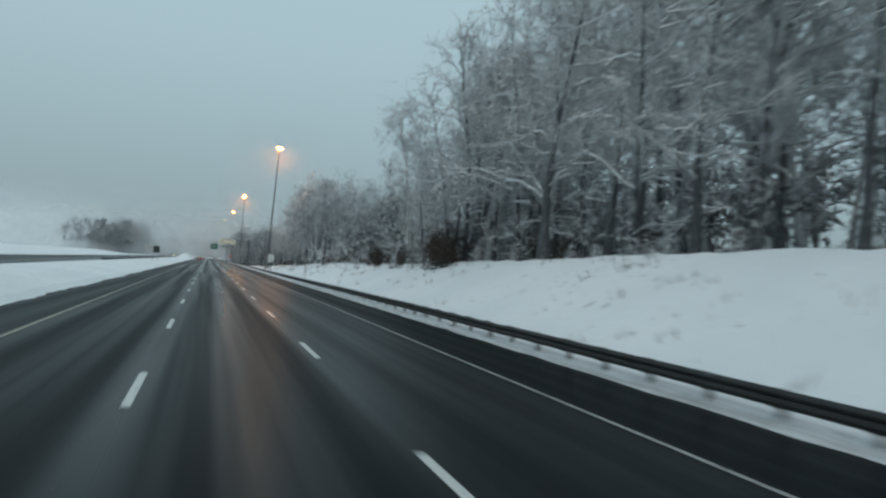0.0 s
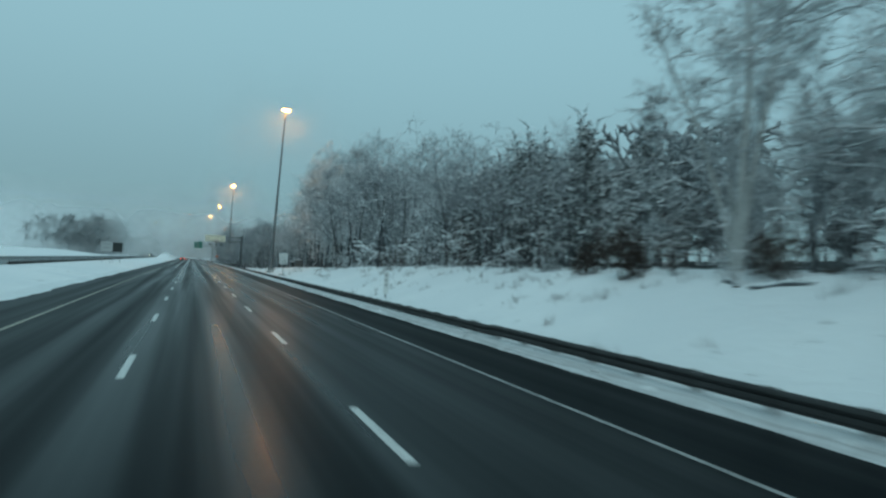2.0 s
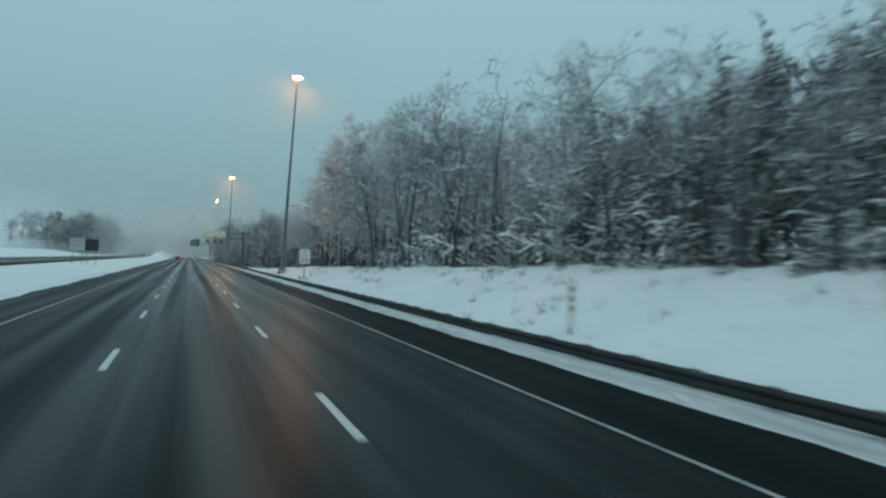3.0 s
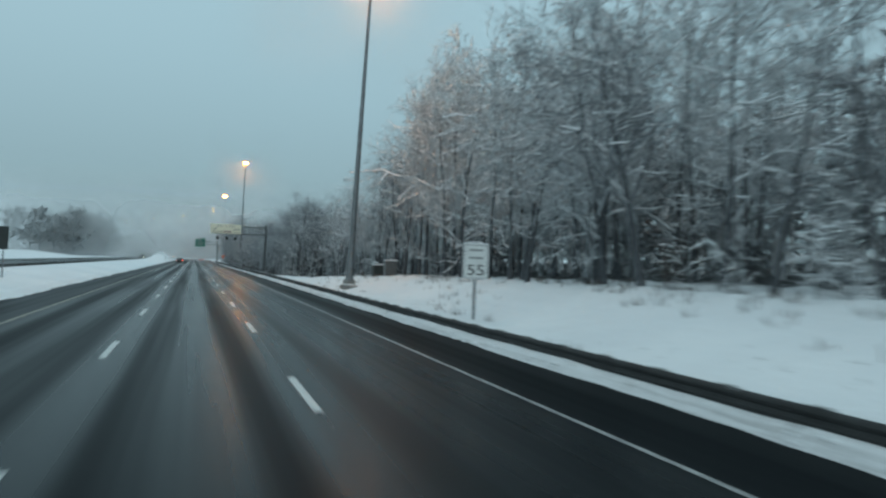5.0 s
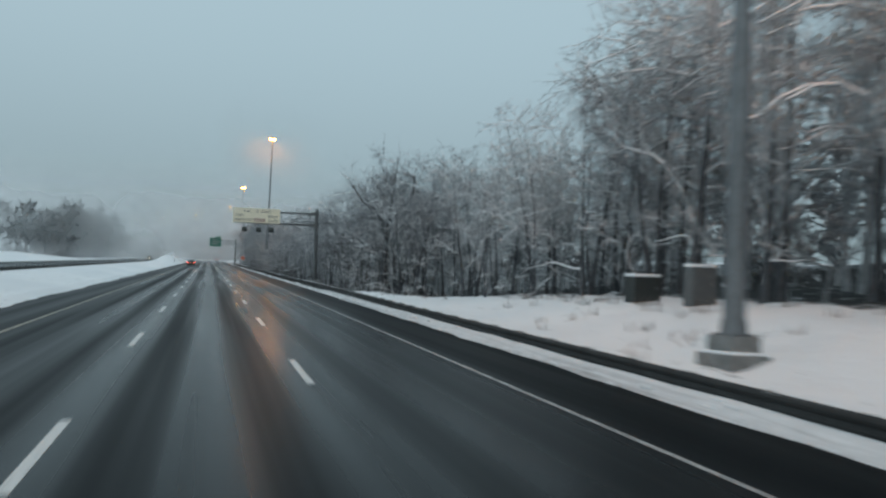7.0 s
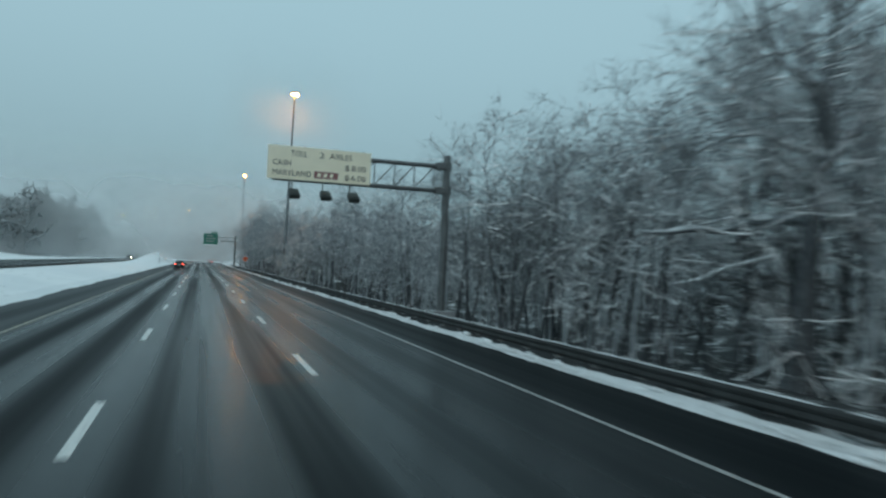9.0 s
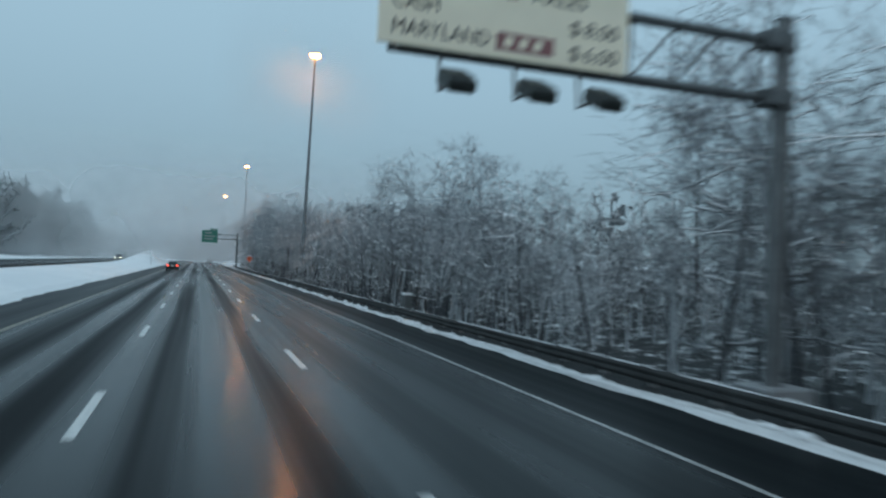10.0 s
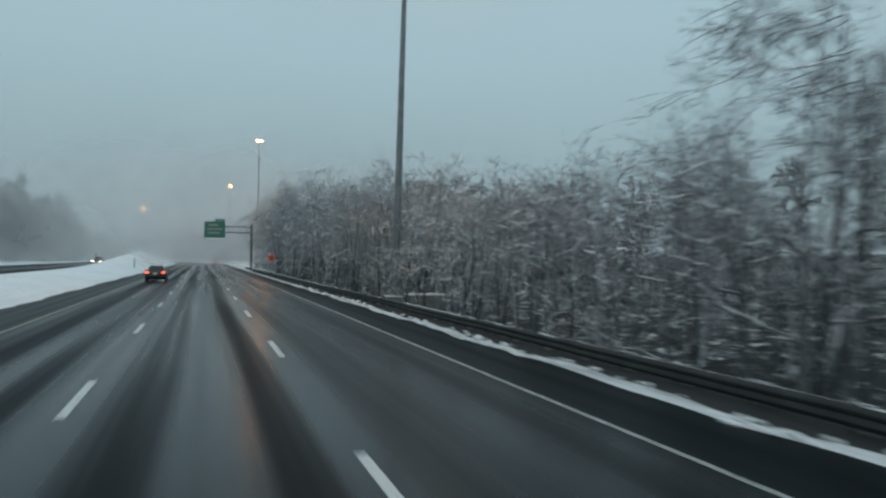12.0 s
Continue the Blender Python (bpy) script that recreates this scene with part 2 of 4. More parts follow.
# the same lamp at lower strength, standing in for haze on the way
HAZE_DIM_SODIUM = lamp_material("haze_dimmed_sodium_lamp", (1.0, 0.34, 0.06), 170)
TAIL = lamp_material("tail_lamp", (1.0, 0.07, 0.03), 6)
HEAD = lamp_material("head_lamp", (1.0, 0.8, 0.5), 22)


# ---- building blocks ----
def smooth(a, b, x):
    t = np.clip((x - a) / (b - a), 0, 1)
    return t * t * (3 - 2 * t)


def bend(s):
    """Sideways shift of the road's line: straight, then a long curve."""
    return -np.maximum(np.asarray(s, float) - 540.0, 0) ** 2 / 800.0


def at(u, s, z=0.0):
    return Vector((u + float(bend(s)), s, z))


def heading(s):
    return math.degrees(math.atan(max(s - 540.0, 0) / 400.0))


def mesh_of(name, verts, faces, material, smooth_faces=False):
    me = bpy.data.meshes.new(name)
    me.from_pydata([tuple(v) for v in verts], [], [tuple(f) for f in faces])
    me.materials.append(material)
    if smooth_faces:
        me.polygons.foreach_set("use_smooth", [True] * len(me.polygons))
    me.update()
    return me


def fast_mesh(name, verts, tris, material):
    """A mesh of triangles from arrays."""
    me = bpy.data.meshes.new(name)
    n = len(tris)
    me.vertices.add(len(verts))
    me.vertices.foreach_set("co", np.ascontiguousarray(verts, np.float32).ravel())
    me.loops.add(n * 3)
    me.loops.foreach_set("vertex_index", np.ascontiguousarray(tris, np.int32).ravel())
    me.polygons.add(n)
    me.polygons.foreach_set("loop_start", np.arange(0, n * 3, 3, dtype=np.int32))
    me.materials.append(material)
    me.update(calc_edges=True)
    return me


def hang(name, me, parent=None, m=None, label=""):
    """An object on a mesh, under its thing."""
    ob = new(name, me)
    ob.parent = parent
    if m is not None:
        ob.matrix_basis = m
    return tagged(ob, label)


def part(name, bm, material, parent=None, label="", m=None):
    me = bpy.data.meshes.new(name)
    bm.to_mesh(me)
    bm.free()
    me.materials.append(material)
    return hang(name, me, parent, m, label)


def thing(name, m, label, category, group="", kind=""):
    ob = new(name)
    ob.matrix_basis = m
    ob.empty_display_size = 0.3
    return tagged(ob, label, category, group, kind)


def add_box(bm, size, centre, bevel=0.0, turn=None):
    made = bmesh.ops.create_cube(bm, size=1.0)["verts"]
    m = Matrix.Translation(centre) @ (turn or Matrix()) @ Matrix.Diagonal((*size, 1))
    bmesh.ops.transform(bm, matrix=m, verts=made)
    if bevel:
        edges = list({e for v in made for e in v.link_edges})
        bmesh.ops.bevel(bm, geom=edges, offset=bevel, segments=2, affect="EDGES", profile=0.5)
    return bm


def box(size, centre=(0, 0, 0), bevel=0.0, turn=None):
    return add_box(bmesh.new(), size, centre, bevel, turn)


def add_rod(bm, a, b, r0, r1=None, sides=10):
    a, b = Vector(a), Vector(b)
    d = b - a
    m = Matrix.Translation((a + b) / 2) @ d.to_track_quat("Z", "Y").to_matrix().to_4x4()
    bmesh.ops.create_cone(bm, cap_ends=True, segments=sides, radius1=r0, radius2=r0 if r1 is None else r1, depth=d.length, matrix=m)
    return bm


def rod(a, b, r0, r1=None, sides=10):
    return add_rod(bmesh.new(), a, b, r0, r1, sides)


def words(name, text, height, width, material, parent, m, label=""):
    """Lettering in the built-in font, thin and raised."""
    cu = bpy.data.curves.new(name, "FONT")
    cu.body, cu.size, cu.extrude = text, height * 1.38, 0.004
    cu.align_x = "LEFT"
    tmp = new(name + "_outline", cu)
    bpy.context.view_layer.update()
    me = bpy.data.meshes.new_from_object(tmp.evaluated_get(bpy.context.evaluated_depsgraph_get()))
    bpy.data.objects.remove(tmp)
    xs = [v.co.x for v in me.vertices]
    me.transform(Matrix.Translation((-min(xs) * width / (max(xs) - min(xs)), 0, 0)) @ Matrix.Diagonal((width / (max(xs) - min(xs)), 1, 1, 1)))
    me.materials.clear()
    me.materials.append(material)
    return hang(name, me, parent, m, label)


# ---- ground and roads ----
ROAD_W, ROAD_E = -10.4, 6.9


def wobble(s, k, phase=0.0):
    s = np.asarray(s, float)
    return np.sin(s * k + phase) * 0.5 + np.sin(s * k * 2.7 + phase * 2.1) * 0.3 + np.sin(s * k * 6.1 + phase * 3.7) * 0.2


def snow_edge(s):
    """Where the verge snow begins beside the shoulder."""
    return np.interp(s, [-60, 20, 80, 130, 200, 225, 290, 420], [6.3, 6.3, 6.0, 5.9, 5.84, 5.82, 5.58, 5.6]) + np.interp(s, [225, 245], [0.06, 0.18]) * wobble(s, 0.6) + 0.06 * wobble(s, 2.9, 1.0)


def bank(s):
    return np.interp(s, [-60, 20, 60, 100, 130, 150, 167, 184, 200, 218, 245, 400, 450, 540], [3.4, 3.4, 2.5, 2.25, 1.6, 1.3, 1.0, 0.8, 0.45, -0.5, -2.2, -2.2, -0.3, 1.0])


def ground_z(u, s):
    """Height of the ground at u beside the road line and s along it."""
    u, s = np.asarray(u, float), np.asarray(s, float)
    e = snow_edge(s)
    verge = np.clip((u - e) * 0.45, -0.4, np.interp(s, [190, 235], [0.2, 0.07])) + 0.03 * wobble(s * 0.7 + u, 0.9)
    h = bank(s)
    toe = np.interp(s, [130, 162, 190, 215], [7.4, 10.2, 10.2, 7.4])
    rise = smooth(toe, 15.0, u) * h - 0.28 * np.exp(-((u - 10.0) / 1.7) ** 2 - ((s - 178) / 14.0) ** 2) + np.where(h > 0, 0.06, 0.09) * np.clip(u - 15, 0, 80)
    east = verge + rise
    west_edge = -9.75 + 0.2 * wobble(s, 0.35, 2.0) + 0.08 * wobble(s, 2.3)
    w = west_edge - u
    west = np.clip(w * 0.35, -0.4, 0.22) + smooth(0.4, 4, w) * 0.45 + smooth(-43, -60, u) * 1.5 + 2.6 * np.exp(-((s - 455) / 45.0) ** 2) * smooth(0.6, 4.5, w) * smooth(-18, -16.5, u)
    z = np.where(u > -2, east, west)
    return np.where((u < -17.9) & (u > -31.2), 0.25, z)


def front(s):
    """Where the wood begins beside the road."""
    return np.interp(s, [0, 40, 55, 75, 100, 130, 150, 190, 208, 225, 245, 260, 400, 425, 470, 620], [19, 18, 16, 15.5, 15.5, 16, 17.5, 17, 16, 12.5, 13, 10.5, 10.5, 12, 13, 13])


def grid(us, ss, height):
    U, S = np.meshgrid(us, ss)
    V = np.stack([U + bend(S), S, height(U, S)], -1).reshape(-1, 3)
    n, m = len(us), len(ss)
    i = (np.arange(m - 1)[:, None] * n + np.arange(n - 1)[None, :]).ravel()
    quads = np.stack([i, i + 1, i + n + 1, i + n], -1)
    return V, quads, U.ravel(), S.ravel()


us = np.concatenate([[-2500, -900, -400, -200, -120, -80, -60, -50, -44, -38, -33, -31.3, -31.1, -28, -18, -17.8, -17, -15, -13, -11.5, -11],
                     np.arange(-10.7, -9.0, 0.15), [-8, -4, 0, 4, 4.9], np.arange(5.1, 7.3, 0.1), np.arange(7.5, 20, 0.75),
                     [21, 23, 25, 28, 32, 37, 43, 50, 60, 80, 120, 200, 400, 900, 2500]])
ss = np.concatenate([[-1500, -400, -150, -60], np.arange(-30, 440, 1.0), np.arange(440, 800, 8.0), [850, 950, 1200, 1800, 3000]])
V, quads, U, S = grid(us, ss, ground_z)
rng = np.random.default_rng(3)
near = (U > 7.3) & (U < 70) & (S > -40) & (S < 560)
V[near, 2] += rng.normal(0, 0.05, near.sum())
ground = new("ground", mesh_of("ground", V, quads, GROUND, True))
edge_u = front(S)
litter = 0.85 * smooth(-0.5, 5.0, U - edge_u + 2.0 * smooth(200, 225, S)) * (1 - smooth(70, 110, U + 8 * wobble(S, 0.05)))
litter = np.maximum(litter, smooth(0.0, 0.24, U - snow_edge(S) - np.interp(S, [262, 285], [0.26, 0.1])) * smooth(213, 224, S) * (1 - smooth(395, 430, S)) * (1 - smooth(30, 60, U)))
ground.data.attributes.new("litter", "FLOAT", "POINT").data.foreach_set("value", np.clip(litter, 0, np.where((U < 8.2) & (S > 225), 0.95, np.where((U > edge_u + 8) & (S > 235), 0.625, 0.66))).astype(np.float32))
grime = np.exp(-np.abs(U - snow_edge(S) - 0.1) / 0.45) * (U > 0)
ground.data.attributes.new("grime", "FLOAT", "POINT").data.foreach_set("value", grime.astype(np.float32))
tagged(ground, "snow-covered verges and median with leaf litter under trees", "ground", kind="structure")

road_u = np.arange(ROAD_W, ROAD_E + 0.01, 0.865)
road_s = np.concatenate([np.arange(-120, 540, 6.0), np.arange(540, 960, 6.0)])
V, quads, *_ = grid(road_u, road_s, lambda u, s: 0 * u)
road = tagged(new("road", mesh_of("road", V, quads, ASPHALT)), "wet dark asphalt motorway carriageway with worn wheel tracks", "road", kind="structure")
V, quads, *_ = grid(np.linspace(-31, -18, 6), road_s, lambda u, s: 0 * u + 0.6)
tagged(new("road_opposite", mesh_of("road_opposite", V, quads, ASPHALT_FAR)), "wet asphalt carriageway beyond the snowy median", "road", kind="structure")


def strip(name, u, width, material, s0, s1, label):
    V, q, *_ = grid(np.array([u - width / 2, u + width / 2]), np.arange(s0, s1 + 1, 6.0), lambda a, b: 0 * a + 0.005)
    hang(name, mesh_of(name, V, q, material), road, None, label)


strip("edge_line", 3.69, 0.1, EDGE_PAINT, -60, 900, "worn white edge line")
strip("edge_line", -7.34, 0.13, YELLOW_PAINT, -60, 900, "worn yellow edge line")

dash = mesh_of("lane_dash", [(x, y, z) for z in (-0.01, 0.006) for x, y in ((-0.07, -1.7), (0.07, -1.7), (0.07, 1.62), (-0.07, 1.62))],
               [(4, 5, 6, 7), (0, 1, 5, 4), (1, 2, 6, 5), (2, 3, 7, 6), (3, 0, 4, 7)], WHITE_PAINT)
for u, far_end in ((0.0, 21.55), (-3.66, 15.59)):
    for i in range(-4, 56):
        s = far_end + 12.19 * i - 1.52
        hang("lane_dash", dash, road, Matrix.Translation(at(u, s)) @ pose(0, 0, 0, 0, 0, heading(s)))


# ---- guardrails ----
def beam_mesh(length):
    """A W-shaped steel beam, facing -x."""
    depth = [0.0, 0.04, 0.062, 0.05, 0.022, 0.05, 0.062, 0.04, 0.0]
    front = [(-d, 0.40 + i * 0.039) for i, d in enumerate(depth)]
    loop = front + [(x + 0.012, z) for x, z in reversed(front)]
    n = len(loop)
    verts = [(x, y, z) for y in (-length / 2, length / 2) for x, z in loop]
    faces = [(i, (i + 1) % n, n + (i + 1) % n, n + i) for i in range(n)]
    return mesh_of("beam", verts, faces, RAIL, False)


def beam_snow(length):
    """Uneven snow along the top edge of a beam."""
    ys = np.linspace(-length / 2, length / 2, 17)
    h = 0.715 + 0.009 * wobble(ys, 2.3) + 0.008 * wobble(ys, 7.1, 1.0)
    ring = [(-0.012, 0), (-0.014, 0.5), (0.0, 1.0), (0.025, 0.6), (0.025, 0)]
    verts = [(x, y, 0.69 + (z - 0.69) * k) for y, z in zip(ys, h) for x, k in ring]
    faces = [(5 * i + j, 5 * i + (j + 1) % 5, 5 * i + 5 + (j + 1) % 5, 5 * i + 5 + j) for i in range(16) for j in range(5)]
    return mesh_of("snow", verts, faces, SNOW, True)


def sink(s):
    """How far the rail has settled along the embankment."""
    return float(np.interp(s, [20, 50, 80, 140, 165, 200, 225, 260], [-0.05, -0.08, -0.15, -0.23, -0.24, -0.22, -0.2, -0.25]))


def guardrail(u, z, side, s0, s1, label, posts):
    rail = thing("guardrail", pose(0, 0, 0), label, "guardrail", kind="structure")
    step = 7.62
    me = beam_mesh(step + 0.3)
    flip = 0 if side > 0 else 180
    bm = box((0.1, 0.012, 1.3), (0.2, 0, 0.05))
    add_box(bm, (0.01, 0.1, 1.3), (0.15, 0, 0.05))
    add_box(bm, (0.01, 0.1, 1.3), (0.25, 0, 0.05))
    post = bpy.data.meshes.new("post")
    bm.to_mesh(post), bm.free()
    post.materials.append(POST)
    bm = box((0.13, 0.15, 0.34), (0.06, 0, 0.56), 0.008)
    block = bpy.data.meshes.new("spacer_block")
    bm.to_mesh(block), bm.free()
    block.materials.append(RAIL)
    n = int((s1 - s0) / step)
    ridge = beam_snow(step + 0.3)
    r = random.Random(5)
    for i in range(n):
        s = s0 + (i + 0.5) * step
        hang("beam", me, rail, Matrix.Translation(at(u, s, z + sink(s) + r.uniform(-0.012, 0.012))) @ pose(0, 0, 0, 0, r.uniform(-1.5, 1.5), heading(s) + flip))
        if posts and s > 196:
            hang("snow", ridge, rail, Matrix.Translation(at(u, s, z + sink(s))) @ pose(0, 0, 0, 0, 0, heading(s)), "thin ridge of snow along the rail")
        for j in range(4 if posts else 1):
            p = s0 + i * step + j * step / 4
            m = Matrix.Translation(at(u, p, z + sink(p))) @ pose(0, 0, 0, r.uniform(-1, 1), r.uniform(-2, 2), heading(p) + flip)
            hang("post", post, rail, m)
            hang("spacer_block", block, rail, m)
    return rail


guardrail(6.42, 0.0, 1, -16, 436, "weathered steel guardrail with snow below it", True)
guardrail(-17.55, 0.45, -1, 120, 700, "weathered steel guardrail along the snowy median", False)


# ---- trees ----
def prisms(p0, p1, r0, r1, sides=3):
    """Open prisms from p0 to p1: vertices and triangles."""
    n = len(p0)
    d = p1 - p0
    d = d / (np.linalg.norm(d, axis=1, keepdims=True) + 1e-9)
    ref = np.where(np.abs(d[:, 2:3]) > 0.9, [[1.0, 0, 0]], [[0, 0, 1.0]])
    a = np.cross(d, ref)
    a /= np.linalg.norm(a, axis=1, keepdims=True) + 1e-9
    b = np.cross(d, a)
    ang = np.arange(sides) * 2 * np.pi / sides + np.pi / 2
    ring = np.cos(ang)[None, :, None] * a[:, None] + np.sin(ang)[None, :, None] * b[:, None]
    v = np.concatenate([p0[:, None] + ring * r0[:, None, None], p1[:, None] + ring * r1[:, None, None]], 1)
    k = np.arange(sides)
    k2 = (k + 1) % sides
    t = np.concatenate([np.stack([k, k2, k2 + sides], -1), np.stack([k, k2 + sides, k + sides], -1)])
    return v.reshape(-1, 3), (np.arange(n)[:, None, None] * 2 * sides + t[None]).reshape(-1, 3)


def spikes(p0, p1, r0):
    """Three-sided spikes for the finest twigs."""
    v, _ = prisms(p0, p1, r0, r0 * 0.1)
    v = v.reshape(-1, 6, 3)
    v = np.concatenate([v[:, :3], p1[:, None]], 1)
    t = np.array([[0, 1, 3], [1, 2, 3], [2, 0, 3]])
    return v.reshape(-1, 3), (np.arange(len(p0))[:, None, None] * 4 + t[None]).reshape(-1, 3)


def tents(p0, p1, w):
    """Snow lying along branches: a ridge over two skirts."""
    d = p1 - p0
    side = np.cross(d, [[0, 0, 1.0]])
    side /= np.linalg.norm(side, axis=1, keepdims=True) + 1e-9
    up = np.array([[0, 0, 1.0]])
    w = w[:, None]
    q = [p0 + side * w - up * w * 0.3, p0 + up * w * 1.5, p0 - side * w - up * w * 0.3,
         p1 + side * w * 0.6 - up * w * 0.2, p1 + up * w * 0.8, p1 - side * w * 0.6 - up * w * 0.2]
    v = np.stack(q, 1)
    t = np.array([[0, 1, 4], [0, 4, 3], [1, 2, 5], [1, 5, 4]])
    return v.reshape(-1, 3), (np.arange(len(p0))[:, None, None] * 6 + t[None]).reshape(-1, 3)


def join(pieces):
    vs, ts, k = [], [], 0
    for v, t in pieces:
        vs.append(v)
        ts.append(t + k)
        k += len(v)
    return np.concatenate(vs), np.concatenate(ts)


def unit(v):
    return v / (np.linalg.norm(v, axis=-1, keepdims=True) + 1e-9)


def boughs(rng, start, way, length, r, segs, lift, wander):
    """Bent limbs: points (n, segs + 1, 3) and radii."""
    n = len(start)
    pts, d = [start], way.copy()
    for i in range(segs):
        d = unit(d + rng.normal(0, wander, (n, 3)) + np.array([0, 0, lift]))
        pts.append(pts[-1] + d * (length / segs)[:, None])
    f = np.linspace(1, 0.35, segs + 1)
    return np.stack(pts, 1), r[:, None] * f[None]


def sprout(rng, pts, rad, count, lo, hi, angle, lenf, parent_len):
    """Side shoots: start, direction, length and radius."""
    n, k, _ = pts.shape
    i = np.repeat(np.arange(n), count)
    f = rng.uniform(lo, hi, len(i)) * (k - 1)
    j = np.minimum(f.astype(int), k - 2)
    w = (f - j)[:, None]
    a, b = pts[i, j], pts[i, j + 1]
    start = a * (1 - w) + b * w
    d = unit(b - a)
    side = unit(np.cross(d, rng.normal(0, 1, d.shape)))
    ang = np.radians(rng.uniform(angle * 0.6, angle * 1.35, len(i)))[:, None]
    way = unit(d * np.cos(ang) + side * np.sin(ang))
    L = parent_len[i] * lenf * rng.uniform(0.55, 1.2, len(i)) * (1.1 - 0.45 * (f / (k - 1)) ** 2)
    R = np.minimum(rad[i, j] * 0.6, np.maximum(L * 0.012, 0.012))
    return start, way, L, R


def flat(pts, rad):
    return pts[:, :-1].reshape(-1, 3), pts[:, 1:].reshape(-1, 3), rad[:, :-1].ravel(), rad[:, 1:].ravel()


def grow(seed, height, bare, limbs, spread, counts, girth=0.012, fork=False, twig=0.014, lift=0.12, stems=1, snow=1.0, load=1.0, cone=False, fan=0.16):
    """One tree, as trunk, twigs and snow arrays. bare: clear trunk, as a share of the height."""
    rng = np.random.default_rng(seed)
    trunk, wood, snowy = [], [], []
    for stem in range(stems):
        h = height * (1 if stem == 0 else rng.uniform(0.6, 0.95))
        lean = rng.normal(0, 0.04 if stems == 1 else fan, 3) * [1, 1, 0]
        base = np.array([[rng.normal(0, 0.12), rng.normal(0, 0.12), -0.6]]) * (0 if stem == 0 else 1) + [[0, 0, -0.5]]
        tp, tr = boughs(rng, base, unit(np.array([[0, 0, 1.0]]) + lean), np.array([h * 0.84 + 0.5]), np.array([h * girth]), 9, 0.06, 0.05)
        tr = tr[:, :] * np.linspace(1.15, 0.3, 10)[None]
        a, b, r0, r1 = flat(tp, tr)
        r0[0] *= 1.5
        trunk.append(prisms(a, b, r0, r1, 8))
        # main limbs
        n = limbs if stem == 0 else limbs // 2
        s1, d1, L1, R1 = sprout(rng, tp, tr, n, bare, 0.97, 52, spread, np.array([h]))
        d1 = unit(d1 + [0, 0, 0.25])
        if cone:
            L1 = L1 * np.clip(1.12 - s1[:, 2] / (h * 0.86), 0.1, 1)
        if fork:
            sf, df, Lf, Rf = sprout(rng, tp, tr, 3, 0.3, 0.55, 26, 0.42, np.array([h]))
            s1, d1, L1, R1 = np.concatenate([s1, sf]), np.concatenate([d1, df]), np.concatenate([L1, Lf]), np.concatenate([R1, np.full(3, h * girth * 0.5)])
        p1, q1 = boughs(rng, s1, d1, L1, np.maximum(np.maximum(R1, h * 0.0022), twig * 0.9), 7, lift * 0.6, 0.33)
        wood.append(prisms(*flat(p1, q1), 4 if stems < 3 else 3))
        s2, d2, L2, R2 = sprout(rng, p1, q1, counts[0], 0.15, 1.0, 52, 0.56, L1)
        p2, q2 = boughs(rng, s2, d2, L2, np.maximum(R2, twig * 0.8), 3, lift * 0.3, 0.3)
        wood.append(prisms(*flat(p2, q2)))
        s3, d3, L3, R3 = sprout(rng, p2, q2, counts[1], 0.12, 1.0, 44, 0.68, L2)
        p3, q3 = boughs(rng, s3, d3, L3, np.maximum(R3, twig), 1, 0.0, 0.2)
        wood.append(spikes(p3[:, 0], p3[:, 1], np.maximum(R3, twig)))
        s4, d4, L4, _ = sprout(rng, p3, q3, counts[2], 0.1, 1.0, 40, 0.85, L3)
        wood.append(spikes(s4, s4 + unit(d4 + [0, 0, -0.12]) * L4[:, None], np.full(len(s4), twig)))
        # the leader's own shoots
        s5, d5, L5, R5 = sprout(rng, tp, tr, counts[0] * 4, max(bare, 0.6), 1.0, 42, 0.11, np.array([h]))
        wood.append(spikes(s5, s5 + d5 * L5[:, None], np.full(len(s5), twig * 1.4)))
        for p, q, wide in ((p1, q1, 1.0), (p2, q2, 1.1)):
            a, b, r0, r1 = flat(p, q)
            d = unit(b - a)
            keep = (np.abs(d[:, 2]) < 0.72) & (rng.uniform(0, 1, len(a)) < 0.8 * snow)
            if keep.any():
                lift_by = r0[keep][:, None] * [[0, 0, 0.55]]
                snowy.append(tents(a[keep] + lift_by, b[keep] + lift_by, (r0[keep] * 0.9 * wide + 0.012) * load))
        d = unit(p3[:, 1] - p3[:, 0])
        keep = (np.abs(d[:, 2]) < 0.5) & (rng.uniform(0, 1, len(d)) < 0.18 * snow)
        snowy.append(tents(p3[keep, 0] + [0, 0, twig * 0.5], p3[keep, 1] + [0, 0, twig * 0.5], np.full(keep.sum(), twig * 1.5 * load)))
    return join(trunk), join(wood), join(snowy)


def tree_model(kind, seed, height, material, bark, **shape):
    trunk, wood, snowy = grow(seed, height, **shape)
    return dict(height=height, kind=kind,
                meshes=[("trunk", fast_mesh("trunk", *trunk, bark)), ("crown", fast_mesh("crown", *wood, material)), ("snow", fast_mesh("snow", *snowy, SNOW))],
                arrays=(trunk, wood, snowy))


